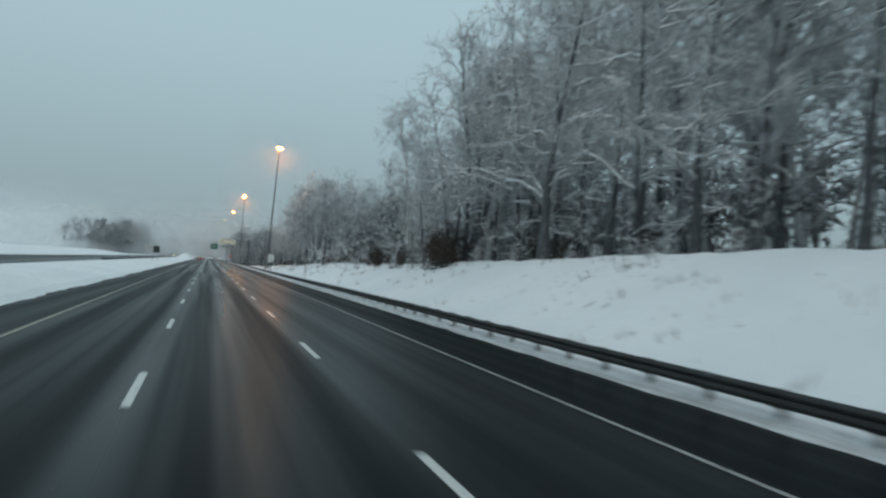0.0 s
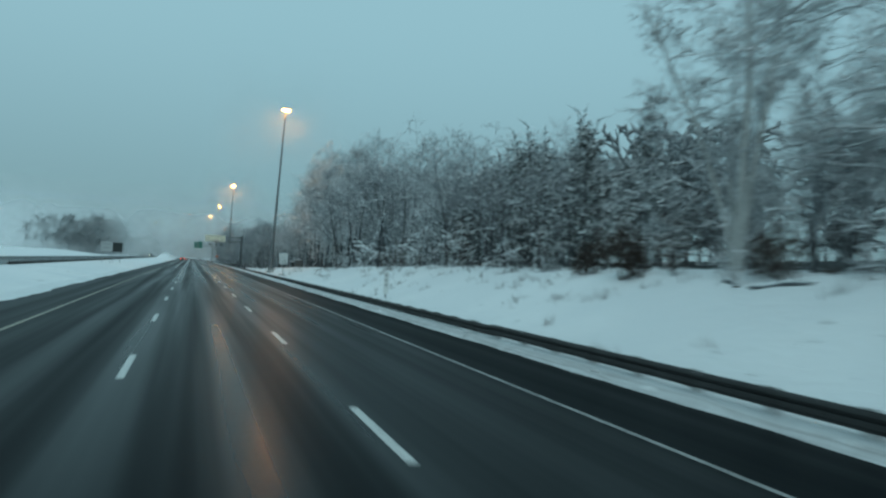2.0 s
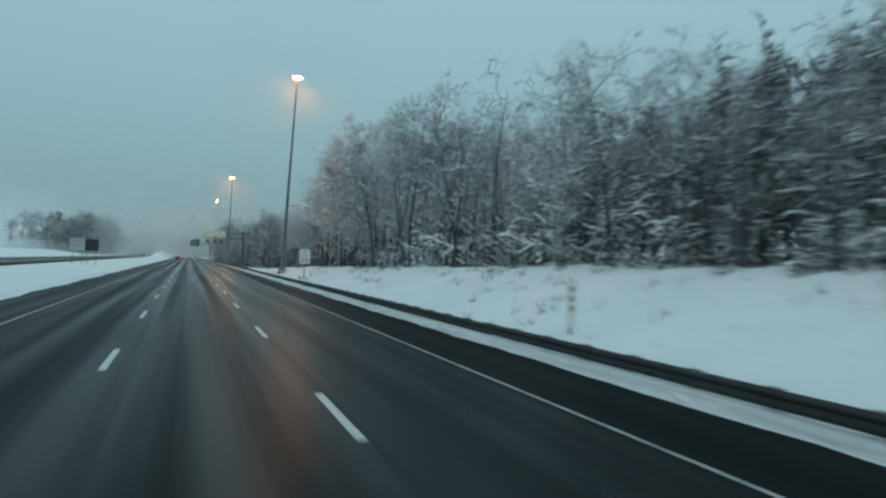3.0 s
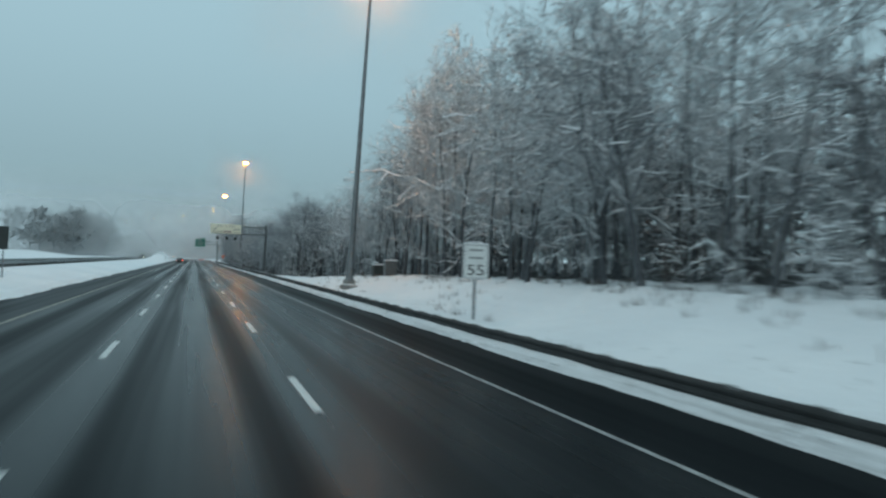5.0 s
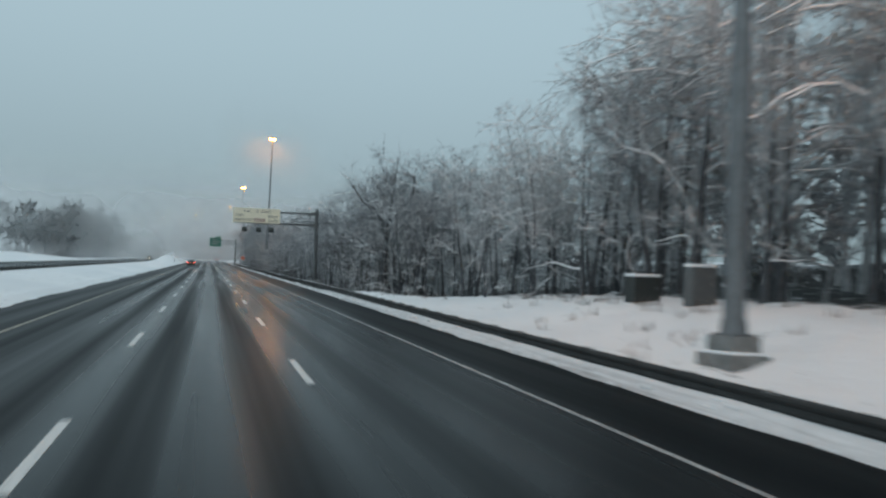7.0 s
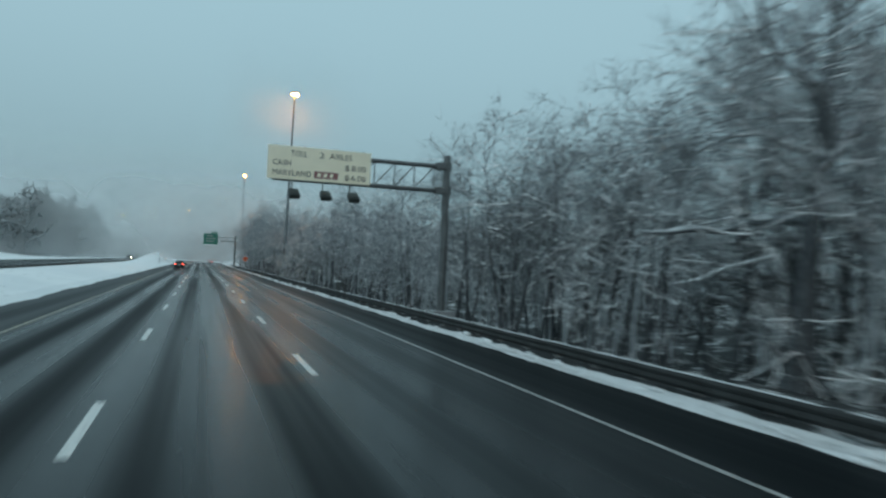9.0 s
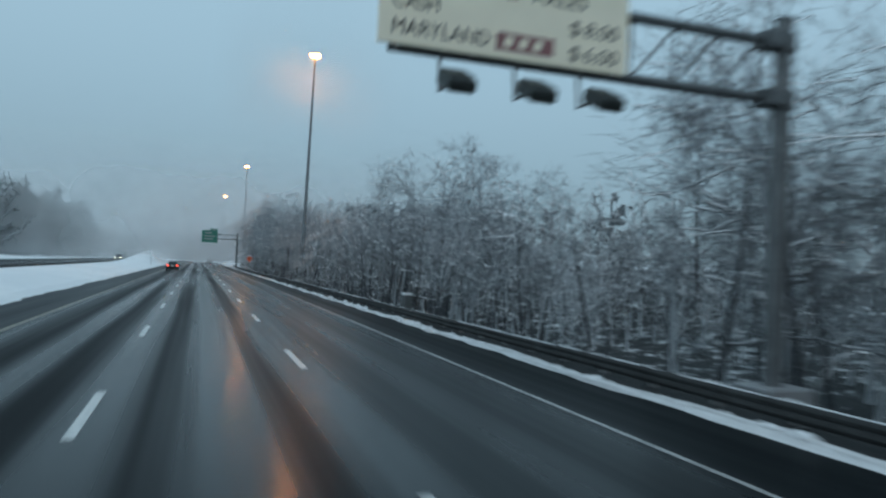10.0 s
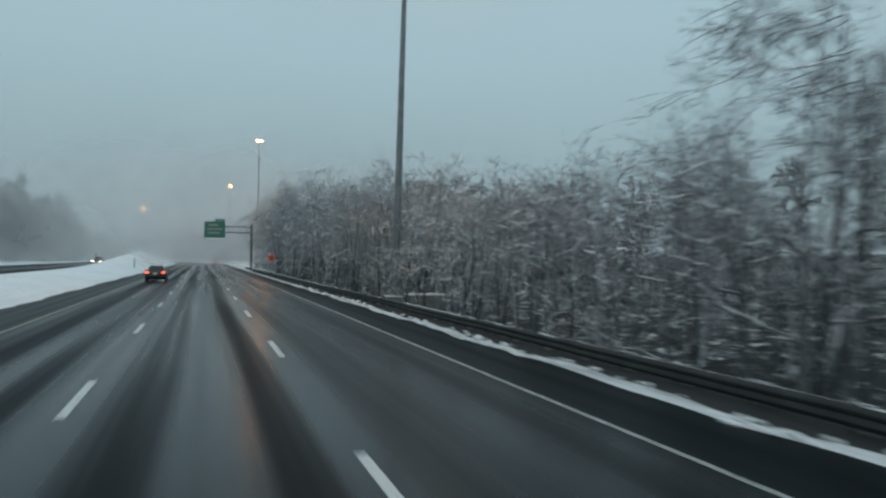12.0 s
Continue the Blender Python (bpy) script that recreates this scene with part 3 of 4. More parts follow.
def stock(twig_material, snow, fine=3, load=1.3, wide=1.0, stout=1.0, rise=0.0, clear=0.0, bark=None, lush=0):
    """Tall, middling, low trees and shrubs with the same twigs."""
    bark = bark or BARK
    t = [tree_model("tree", 10 + i, 22, twig_material, bark, bare=0.1 + 0.05 * (i % 3), limbs=21, spread=0.24 * wide, counts=(5, 5 if fine > 2 else 4, fine), twig=0.0175 if fine > 2 else 0.024, girth=0.0085 * stout, lift=0.12 + rise, fork=True, snow=snow, load=load) for i in range(5)]
    m = [tree_model("tree", 30 + i, 14, twig_material, bark, bare=0.12 + clear, limbs=(13, 9)[i % 2], spread=0.29 * wide, counts=(5 + lush, (5 if fine > 2 else 4) + lush, fine), twig=0.0125 if fine > 2 else 0.02, stems=1 + i % 2, girth=0.0088 * stout, fork=i % 2 == 0, lift=0.16 + rise, snow=snow, load=load) for i in range(4)]
    w = [tree_model("tree", 50 + i, 8.5, twig_material, bark, bare=0.12 + clear, limbs=10, spread=0.3 * wide, counts=(5, 5, fine), twig=0.01, stems=2, lift=0.16 + rise, girth=0.0095 * stout, snow=snow, load=load) for i in range(4)]
    s = [tree_model("shrub", 70 + i, 3.0, BRUSH if i == 0 else twig_material, BARK, bare=0.03, limbs=6, spread=0.5, counts=(4, 4, 3), twig=0.0095, stems=3, lift=0.06, girth=0.008, snow=snow, load=load) for i in range(3)]
    return t, m, w, s


FROSTED = stock(TWIG, 1.0, load=1.2)
BROWNISH = stock(BROWN_TWIG, 0.42, 3, 1.15, 1.3, 1.25, -0.02, 0.1, lush=1)
FROSTED_INNER = stock(TWIG, 0.6, 2)
# inner and farther rows, their twigs paled in colour for haze
BROWNISH_INNER = stock(PALE_TWIG, 0.25, 2, 1.0, 1.2, 1.25, -0.04, 0.12)
HAZED = stock(HAZY_TWIG, 0.3, 2, 1.0, 1.2, 1.25, -0.04, 0.12)
LADEN = [tree_model("shrub", 80 + i, 3.0, TANGLE, BARK, bare=0.03, limbs=7, spread=0.55, counts=(4, 5, 3), twig=0.0095, stems=3, lift=0.0, girth=0.008, snow=1.5, load=3.2) for i in range(2)]
CEDAR = [tree_model("evergreen_tree", 95 + i, 11, NEEDLES, BARK, bare=0.06, limbs=46, spread=0.26, counts=(4, 4, 3), twig=0.022, lift=-0.03, girth=0.01, snow=0.5, load=1.8, cone=True) for i in range(2)]
BUSH = tree_model("shrub", 84, 3.0, BRUSH, BARK, bare=0.03, limbs=9, spread=0.85, counts=(5, 5, 4), twig=0.022, stems=5, lift=0.0, girth=0.008, snow=0.05, load=0.8)
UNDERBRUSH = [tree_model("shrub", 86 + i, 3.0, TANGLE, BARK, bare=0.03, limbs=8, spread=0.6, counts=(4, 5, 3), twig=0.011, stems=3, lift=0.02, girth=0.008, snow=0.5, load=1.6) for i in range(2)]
BIG = tree_model("tree", 99, 20, BROWN_TWIG, BARK, bare=0.2, limbs=22, spread=0.26, counts=(5, 5, 3), twig=0.02, girth=0.024, lift=0.08, fork=True, snow=0.3, load=1.0)
TALL = [tree_model("tree", 101 + i, 22, TWIG, BARK, bare=0.16, limbs=30, spread=0.24, counts=(6, 5, 3), twig=0.0165, girth=0.0125, lift=0.06, snow=0.45, load=0.7) for i in range(2)]
PALE = tree_model("tree", 91, 18, TWIG, PALE_BARK, bare=0.4, limbs=16, spread=0.24, counts=(6, 6, 3), twig=0.015, snow=0.5, girth=0.0105, lift=0.16, stems=5, fan=0.3)


def plant(model, u, s, height, label, rng, group="trees of the wood", category="tree"):
    k = height / model["height"]
    z = float(ground_z(u, s))
    m = Matrix.Translation(at(u, s, z)) @ pose(0, 0, 0, rng.uniform(-2, 2), rng.uniform(-2, 2), rng.uniform(0, 360)) @ Matrix.Diagonal((k, k, k, 1))
    root = thing(model["kind"], m, label, category, group)
    for name, me in model["meshes"]:
        ob = hang(name, me, root)
        if name != "trunk" or model["kind"] == "shrub":
            tagged(ob, kind="stuff")
    return root


# height of the crowns above the road, at 16 m beside the lane line
TOPS_S = [0, 50, 58, 62, 70, 76, 82, 90, 104, 120, 135, 145, 153, 163, 176, 186, 191, 198, 207, 215, 224, 231, 234.5, 236.5, 239, 247, 252, 258, 262, 266, 270, 272, 278, 284, 287, 291, 298, 302, 308, 316, 325, 338, 350, 385, 420, 470, 620]
TOPS_Z = [25, 25, 23, 14, 10, 8.5, 10.4, 11.5, 12.9, 15, 16.5, 18, 18.5, 20.5, 22, 21.5, 19, 17, 13.8, 11.5, 12.8, 13.6, 11, 8.5, 10.3, 11.8, 10.5, 7, 4.8, 4.8, 6.5, 8.8, 9.8, 8.3, 8.5, 11.4, 11.8, 9, 9.4, 8.4, 9.5, 12, 12.8, 15, 20, 22, 22]


def top(u, s):
    """How high the crowns reach: lower at the wood's edge, higher within."""
    return 2.3 + (float(np.interp(s, TOPS_S, TOPS_Z)) - 2.3) * min(max((u + 2.3) / 18.3, 0.7), 1.25)


def wood(rng):
    labels = ("bare tree with frosted twigs and snow on its limbs", "low bare tree bowed with fresh snow", "snow-laden shrub at the wood's edge")
    s = 6.0
    while s < 470:
        for row in range(2):
            u = float(front(s)) + row * 4.4 + rng.uniform(-1.3, 1.3)
            p = s + rng.uniform(-1.2, 1.2)
            if 176 < p < 206 and u < 19:
                u += 3.0
            h = max(3.0, (top(u, p) - float(ground_z(u, p))) * rng.uniform(0.74, 1.04))
            set_of = BROWNISH if rng.uniform(-18, 18) + p > 232 or (77 < p < 146 and rng.random() < 0.6) else FROSTED
            if row or p > 315:
                set_of = BROWNISH_INNER if set_of is BROWNISH else FROSTED_INNER
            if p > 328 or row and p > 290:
                set_of = HAZED
            pool = set_of[0 if h > 17 else 1 if h > 8.0 else 2]
            plant(rng.choice(pool), u, p, h, labels[0] if h > 10.5 else labels[1], rng)
        if rng.random() < (0.75 if s < 140 else 0.35):
            u = float(front(s)) - rng.uniform(0.3, 2.0)
            if not 140 < s < 215:
                plant(rng.choice((BROWNISH if s > 225 else FROSTED)[3]), u, s + rng.uniform(0, 2), rng.uniform(1.6, 3.8), labels[2], rng, "shrubs along the wood's edge", "shrub")
        s += rng.uniform(3.0, 4.4) if s < 360 else rng.uniform(4.5, 6.5)


wood(random.Random(11))
r = random.Random(4)
plant(PALE, 15.2, 67.4, 16.6, "pale-barked bare tree with a spreading crown", r)
plant(FROSTED[3][0], 13.4, 53.5, 3.2, "dry brown bush half covered by snow", r, "shrubs along the wood's edge", "shrub")
plant(FROSTED[3][0], 14.4, 80.5, 2.2, "dry brown bush half covered by snow", r, "shrubs along the wood's edge", "shrub")
for i, (u, s, h) in enumerate(((15.6, 99, 4.0), (16.6, 106, 4.6), (14.6, 93, 3.0), (16.0, 116, 5.0), (15.2, 122, 4.0), (14.8, 86, 2.8), (15.8, 111, 3.6), (16.2, 128, 4.4), (16.8, 135, 4.0), (15.0, 103, 3.0))):
    plant(LADEN[i % 2], u, s, h, "dark shrub bowed under thick pads of snow", r, "shrubs along the wood's edge", "shrub")
for i, (u, s, h) in enumerate(((17.5, 81, 9.5), (20.0, 86.5, 11.5), (17.0, 92, 9.8), (21.0, 97.5, 12.0), (18.2, 77, 8.5), (22, 91, 12.5), (19.5, 108, 10.5))):
    plant(CEDAR[i % 2], u, s, h, "dark evergreen tree dusted with snow", r, "evergreens in the wood", "tree")
for i, (u, s, h) in enumerate(((13.0, 57, 2.4), (14.6, 61, 2.8), (13.8, 66, 2.2), (15.4, 48, 2.6), (17.2, 38, 2.8), (17.6, 30, 2.4), (14.6, 71, 2.4))):
    plant(FROSTED[3][i % 3], u, s, h, "low brown and grey brush in snow", r, "shrubs along the wood's edge", "shrub")
for i, (u, s, h) in enumerate(((16.4, 80.2, 8.0), (18.3, 83.5, 10.0), (16.6, 86.5, 8.6), (18.6, 89.6, 10.5), (16.9, 95, 9.0), (18.8, 101, 10.5), (17.6, 104.5, 8.5), (19.8, 94, 12), (21, 82, 12))):
    plant(CEDAR[i % 2], u, s, h, "dark evergreen tree dusted with snow", r, "evergreens in the wood", "tree")
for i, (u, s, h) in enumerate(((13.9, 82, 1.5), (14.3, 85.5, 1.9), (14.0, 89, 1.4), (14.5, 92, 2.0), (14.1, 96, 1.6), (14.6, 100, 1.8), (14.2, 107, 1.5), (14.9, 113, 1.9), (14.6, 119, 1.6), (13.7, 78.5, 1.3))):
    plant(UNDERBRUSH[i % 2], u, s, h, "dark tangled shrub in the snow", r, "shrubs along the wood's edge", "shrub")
for u, s, h in ((13.6, 51.4, 1.9), (14.8, 52.9, 2.3), (12.9, 49.9, 1.4), (14.0, 53.8, 1.8), (15.6, 57, 1.8), (17.8, 45, 1.8), (18.2, 42, 1.3), (15.2, 59, 1.6), (13.9, 64, 1.3), (18.4, 33, 1.5), (13.2, 71, 1.6), (13.6, 74.5, 1.4)):
    plant(BUSH, u, s, h, "dry brown bush half covered by snow", r, "shrubs along the wood's edge", "shrub")
plant(TALL[1], 17.7, 62.6, 17.5, "dark ivy-clad tree with a stout trunk", r)
plant(TALL[0], 15.4, 38.7, 23, "tall dark tree with long snowy limbs", r)
for i, (u, s, h) in enumerate(((18.2, 57, 20), (16.8, 52.5, 20), (20.2, 49.5, 21), (21.4, 55.5, 21), (19.2, 60.5, 18))):
    plant(TALL[i % 2], u, s, h, "tall dark tree with long snowy limbs", r)
plant(TALL[1], 19.0, 26.8, 24, "tall dark tree with a thick trunk", r)
plant(TALL[0], 18.7, 151.4, 19, "tall dark tree with a thick trunk", r)
for i, (u, s, h) in enumerate(((18.0, 206, 12.8), (19.2, 201, 15), (18.6, 211, 11.6), (20.4, 196, 17.5), (21.5, 204, 15.5), (16.8, 213.5, 10.5))):
    plant((FROSTED[1], BROWNISH[1])[i % 2][(i * 3) % 4], u, s, h, "spreading bare tree with frosted twigs", r)
plant(BROWNISH[0][2], 34.0, 281, 16.5, "lone bare tree standing above low growth", r)
plant(BIG, 12.7, 226, 14.5, "stout dark tree with a thick snowy limb", r)
for i, (u, s, h) in enumerate(((13.6, 219, 11), (15.5, 222.5, 12), (14.3, 229.5, 12), (16.6, 227, 13), (18.5, 230.5, 14), (17.5, 217, 12))):
    plant(BROWNISH[1][i % 4], u, s, h, "bare tree with frosted twigs and snow on its limbs", r)
for i, (u, s, h) in enumerate(((16, 291, 14.2), (16.5, 277.5, 12), (15.5, 272, 11), (16, 299, 14.2), (16, 247, 13.8), (16.5, 242.5, 13.6), (17, 238.5, 12.8), (14, 240, 11), (13.5, 246, 12.2), (18, 294, 15), (15, 338, 14))):
    plant(BROWNISH[1][(i * 3 + 1) % 4], u, s, h, "spreading bare tree with frosted brown twigs", r)
plant(BROWNISH[1][0], 15.9, 252.2, 14.5, "bare tree forking above the guardrail", r)


def woodland(name, spots, label, material, detail, twig, spread=0.24, bare=0.05, stems=1):
    """Growth too deep in the wood to be told apart, as one mesh."""
    rng = np.random.default_rng(21)
    models = [grow(200 + i, 20, bare=bare, limbs=detail[0], spread=spread, counts=detail[1:], twig=twig, snow=0.0, girth=0.008, stems=stems, lift=0.05) for i in range(4)]
    models = [join([t, w]) for t, w, _ in models]
    pieces = []
    for u, s, h in spots:
        v, t = models[rng.integers(4)]
        k, a = h / 20, rng.uniform(0, 2 * np.pi)
        c, q = np.cos(a), np.sin(a)
        w = v @ np.array([[c, q, 0], [-q, c, 0], [0, 0, 1]]) * k
        pieces.append((w + np.array(at(u, s, float(ground_z(u, s)))), t))
    tagged(new(name, fast_mesh(name, *join(pieces), material)), label, "woods", kind="stuff")


rng = np.random.default_rng(8)
for a, z, twigs, label in ((4, 228, TWIG, "deep wood of bare frosted trees behind the first rows"), (228, 450, TWIG, "deep grey wood of bare trees behind the first rows")):
    spots = []
    for s in np.arange(a, z, 4.6):
        for u0 in (9.5, 22) if s < 60 else (9.5, 15, 22) if a < 200 else (8, 13, 19, 27):
            u = float(front(s)) + u0 + rng.uniform(-2.5, 2.5)
            spots.append((u, s + rng.uniform(-2, 2), (top(u, s) - float(ground_z(u, s))) * rng.uniform(0.7, 1.0)))
    woodland("woodland", spots, label, twigs, (8, 3, 3, 1), 0.06)
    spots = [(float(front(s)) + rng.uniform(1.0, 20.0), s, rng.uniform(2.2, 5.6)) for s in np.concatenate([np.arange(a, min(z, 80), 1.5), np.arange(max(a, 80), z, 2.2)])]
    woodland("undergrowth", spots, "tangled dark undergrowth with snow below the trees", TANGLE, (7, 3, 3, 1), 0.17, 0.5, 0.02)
# young and deep trees carry the wood's haze in their twig colour
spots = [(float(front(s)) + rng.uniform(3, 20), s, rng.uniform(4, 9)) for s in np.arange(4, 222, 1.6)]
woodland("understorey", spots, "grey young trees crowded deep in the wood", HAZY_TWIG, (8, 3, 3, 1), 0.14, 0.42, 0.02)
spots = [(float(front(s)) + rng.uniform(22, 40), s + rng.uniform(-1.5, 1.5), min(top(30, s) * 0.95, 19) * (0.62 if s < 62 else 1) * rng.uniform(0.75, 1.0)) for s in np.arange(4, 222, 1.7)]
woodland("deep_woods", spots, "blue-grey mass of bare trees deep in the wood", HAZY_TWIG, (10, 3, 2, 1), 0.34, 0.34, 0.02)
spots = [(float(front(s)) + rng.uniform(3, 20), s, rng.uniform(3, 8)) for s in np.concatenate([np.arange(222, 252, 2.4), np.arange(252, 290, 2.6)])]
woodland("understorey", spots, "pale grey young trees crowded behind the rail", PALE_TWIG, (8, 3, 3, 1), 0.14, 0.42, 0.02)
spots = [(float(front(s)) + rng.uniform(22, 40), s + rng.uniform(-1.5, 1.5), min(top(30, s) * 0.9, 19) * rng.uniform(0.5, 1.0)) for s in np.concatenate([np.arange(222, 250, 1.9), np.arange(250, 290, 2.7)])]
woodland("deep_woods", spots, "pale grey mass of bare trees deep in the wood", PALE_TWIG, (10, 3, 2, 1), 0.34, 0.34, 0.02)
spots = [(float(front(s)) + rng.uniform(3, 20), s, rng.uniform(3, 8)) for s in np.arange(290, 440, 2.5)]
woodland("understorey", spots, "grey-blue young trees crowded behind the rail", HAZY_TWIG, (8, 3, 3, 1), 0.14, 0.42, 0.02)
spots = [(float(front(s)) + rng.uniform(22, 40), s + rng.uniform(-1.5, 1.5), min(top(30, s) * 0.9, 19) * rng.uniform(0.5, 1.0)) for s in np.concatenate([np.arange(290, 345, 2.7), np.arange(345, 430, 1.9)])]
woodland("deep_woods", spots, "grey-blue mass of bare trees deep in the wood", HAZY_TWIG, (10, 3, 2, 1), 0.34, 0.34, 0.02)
for a, z, twig in ((214, 292, PALE_TWIG), (292, 350, BROWN_TWIG)):
    spots = [(float(front(s)) + rng.uniform(0.3, 13), s + rng.uniform(-0.5, 0.5), min(rng.uniform(8, 14), top(14, s) + 1.5)) for s in np.arange(a, z, 1.5)]
    woodland("thicket", spots, "slender grey trunks crowded behind the guardrail", twig, (5, 2, 2, 1), 0.04, 0.14, 0.25)
# far woods, with the haze put into their twig colours
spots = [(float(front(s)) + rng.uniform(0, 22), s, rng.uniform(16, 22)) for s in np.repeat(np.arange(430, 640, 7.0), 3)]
woodland("far_woods", spots, "distant bare woods coloured pale to stand in for haze", FAR_TWIG, (9, 3, 3, 1), 0.16, 0.28)
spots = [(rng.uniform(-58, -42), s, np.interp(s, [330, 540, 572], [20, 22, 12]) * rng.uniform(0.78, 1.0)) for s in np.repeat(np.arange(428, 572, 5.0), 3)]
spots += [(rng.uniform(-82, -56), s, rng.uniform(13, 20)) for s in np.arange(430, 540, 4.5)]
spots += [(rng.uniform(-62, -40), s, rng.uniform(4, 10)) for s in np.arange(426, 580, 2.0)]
woodland("far_woods", spots, "haze-coloured grove beyond the opposite carriageway", GROVE_TWIG, (9, 3, 3, 1), 0.24, 0.34, 0.0)
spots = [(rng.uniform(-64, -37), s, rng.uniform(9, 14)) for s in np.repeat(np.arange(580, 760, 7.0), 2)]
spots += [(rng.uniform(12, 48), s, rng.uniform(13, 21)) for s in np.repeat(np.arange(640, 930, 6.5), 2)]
woodland("far_woods", spots, "remote woods coloured grey to stand in for haze", DISTANT, (7, 3, 3, 1), 0.25, 0.4, 0.0)


def mist_bank(s, thick, u0, u1, z0, z1, label):
    """A billowing sheet of thin mist across the way, its rim thinned out to nothing."""
    xs, zs = np.linspace(u0, u1, 40), z0 + (z1 - z0) * np.linspace(0, 1, 14) ** 1.6
    X, Z = np.meshgrid(xs + float(bend(s)), zs)
    sway = min(1.0, (u1 - u0) / 60)
    Y = s + sway * (5 * wobble(X + Z, 0.05, s) + 2.0 * wobble(X - Z, 0.21, s))
    n = len(xs)
    i = (np.arange(len(zs) - 1)[:, None] * n + np.arange(n - 1)[None, :]).ravel()
    me = mesh_of("mist", np.stack([X, Y, Z], -1).reshape(-1, 3), np.stack([i, i + 1, i + n + 1, i + n], -1), MIST, True)
    low = 1.6 if z0 < 5 else 9.0
    dense = smooth(z0, z0 + low, Z) * smooth(z1, z0 + (z1 - z0) * 0.35, Z) * smooth(xs[0], xs[0] + 7, X - float(bend(s))) * smooth(xs[-1], xs[-1] - 12, X - float(bend(s)))
    me.attributes.new("dense", "FLOAT", "POINT").data.foreach_set("value", (dense * thick).ravel().astype(np.float32))
    tagged(new("mist", me), label, "mist", "banks of mist", "stuff")


# haze sheets over the far road; small ones added behind nearer lamps for halos
for s, thick in ((430, 0.32), (470, 0.34), (520, 0.32), (580, 0.3), (650, 0.22), (740, 0.2)):
    mist_bank(s, thick, -150, 70, -0.5, 42, "thin bank of pale winter mist over the far road")
for u, s in ((10.9, 181.5), (10.4, 331.5)):
    mist_bank(s, 0.2, u - 13, u + 15, 16, 42, "thin mist sheet added behind mast lamps for a halo")


def tufts():
    """Dry stalks that stick out of the verge snow."""
    rng = np.random.default_rng(31)
    n = 1500
    s = rng.uniform(5, 218, n)
    e = np.array([float(front(v)) for v in s])
    u = 7.2 + (e - 6.2) * rng.uniform(0, 1, n) ** 0.45 + rng.normal(0, 0.4, n)
    clump = np.sin(s * 0.9 + u * 1.7) + np.sin(s * 0.23 - u * 0.8) + rng.normal(0, 0.5, n)
    keep = (clump > 0.3) & (u > 7.2)
    u, s = np.repeat(u[keep], 9), np.repeat(s[keep], 9)
    u, s = u + rng.normal(0, 0.16, len(u)), s + rng.normal(0, 0.25, len(u))
    p = np.stack([u, s, ground_z(u, s) - 0.05], -1)
    tip = p + np.stack([rng.normal(0, 0.14, len(u)), rng.normal(0, 0.14, len(u)), rng.uniform(0.12, 0.45, len(u))], -1)
    v, t = spikes(p, tip, np.full(len(u), 0.014))
    tagged(new("dry_grass", fast_mesh("dry_grass", v, t, BRUSH)), "dry brown grass stalks poking through verge snow", "grass", kind="stuff")


tufts()


def bowed_sapling(u, s, span, rise, turn, r):
    """A thin stem arched over by the snow that lies along it."""
    z = float(ground_z(u, s))
    g = thing("sapling", Matrix.Translation(at(u, s, z)) @ pose(0, 0, 0, 0, 0, turn), "thin sapling bowed into an arch by snow", "tree", "bowed saplings behind the rail")
    n = 9
    f = np.linspace(0, 1, n + 1)
    p = np.stack([span * f ** 1.35, 0.08 * np.sin(f * 5 + r.uniform(0, 6)), rise * np.sin(np.pi * np.minimum(f * 0.8, 1.0)) - 0.1], -1)
    rad = np.linspace(0.024, 0.008, n + 1)
    hang("stem", fast_mesh("stem", *prisms(p[:-1], p[1:], rad[:-1], rad[1:], 6), BARK), g)
    rng = np.random.default_rng(r.randint(0, 999))
    side = rng.normal(0, 1, (26, 3)) * [0.5, 1, 0.5]
    k = rng.integers(3, n, 26)
    tips = p[k] + unit(side) * rng.uniform(0.25, 0.7, (26, 1))
    ob = hang("twigs", fast_mesh("twigs", *spikes(p[k], tips, np.full(26, 0.012)), BROWN_TWIG), g)
    tagged(ob, kind="stuff")
    up = np.array([[0, 0, 0.02]])
    hang("snow", fast_mesh("snow", *tents(p[3:-1] + up, p[4:] + up, np.linspace(0.024, 0.012, n - 3)), SNOW), g)


r = random.Random(17)
for u, s, span, rise, turn in ((10.4, 322.5, 2.6, 2.6, 200), (11.2, 319, 3.0, 3.1, 160), (11.0, 292, 2.4, 2.6, 190), (12.0, 284, 3.0, 3.4, 350), 
                               (12.4, 262, 2.6, 3.0, 215), (12.0, 335, 2.6, 3.0, 185), (12.8, 246, 2.2, 2.6, 140), (14.4, 199.5, 4.2, 4.2, 250), (15.2, 206, 3.4, 4.0, 230)):
    bowed_sapling(u, s, span, rise, turn, r)


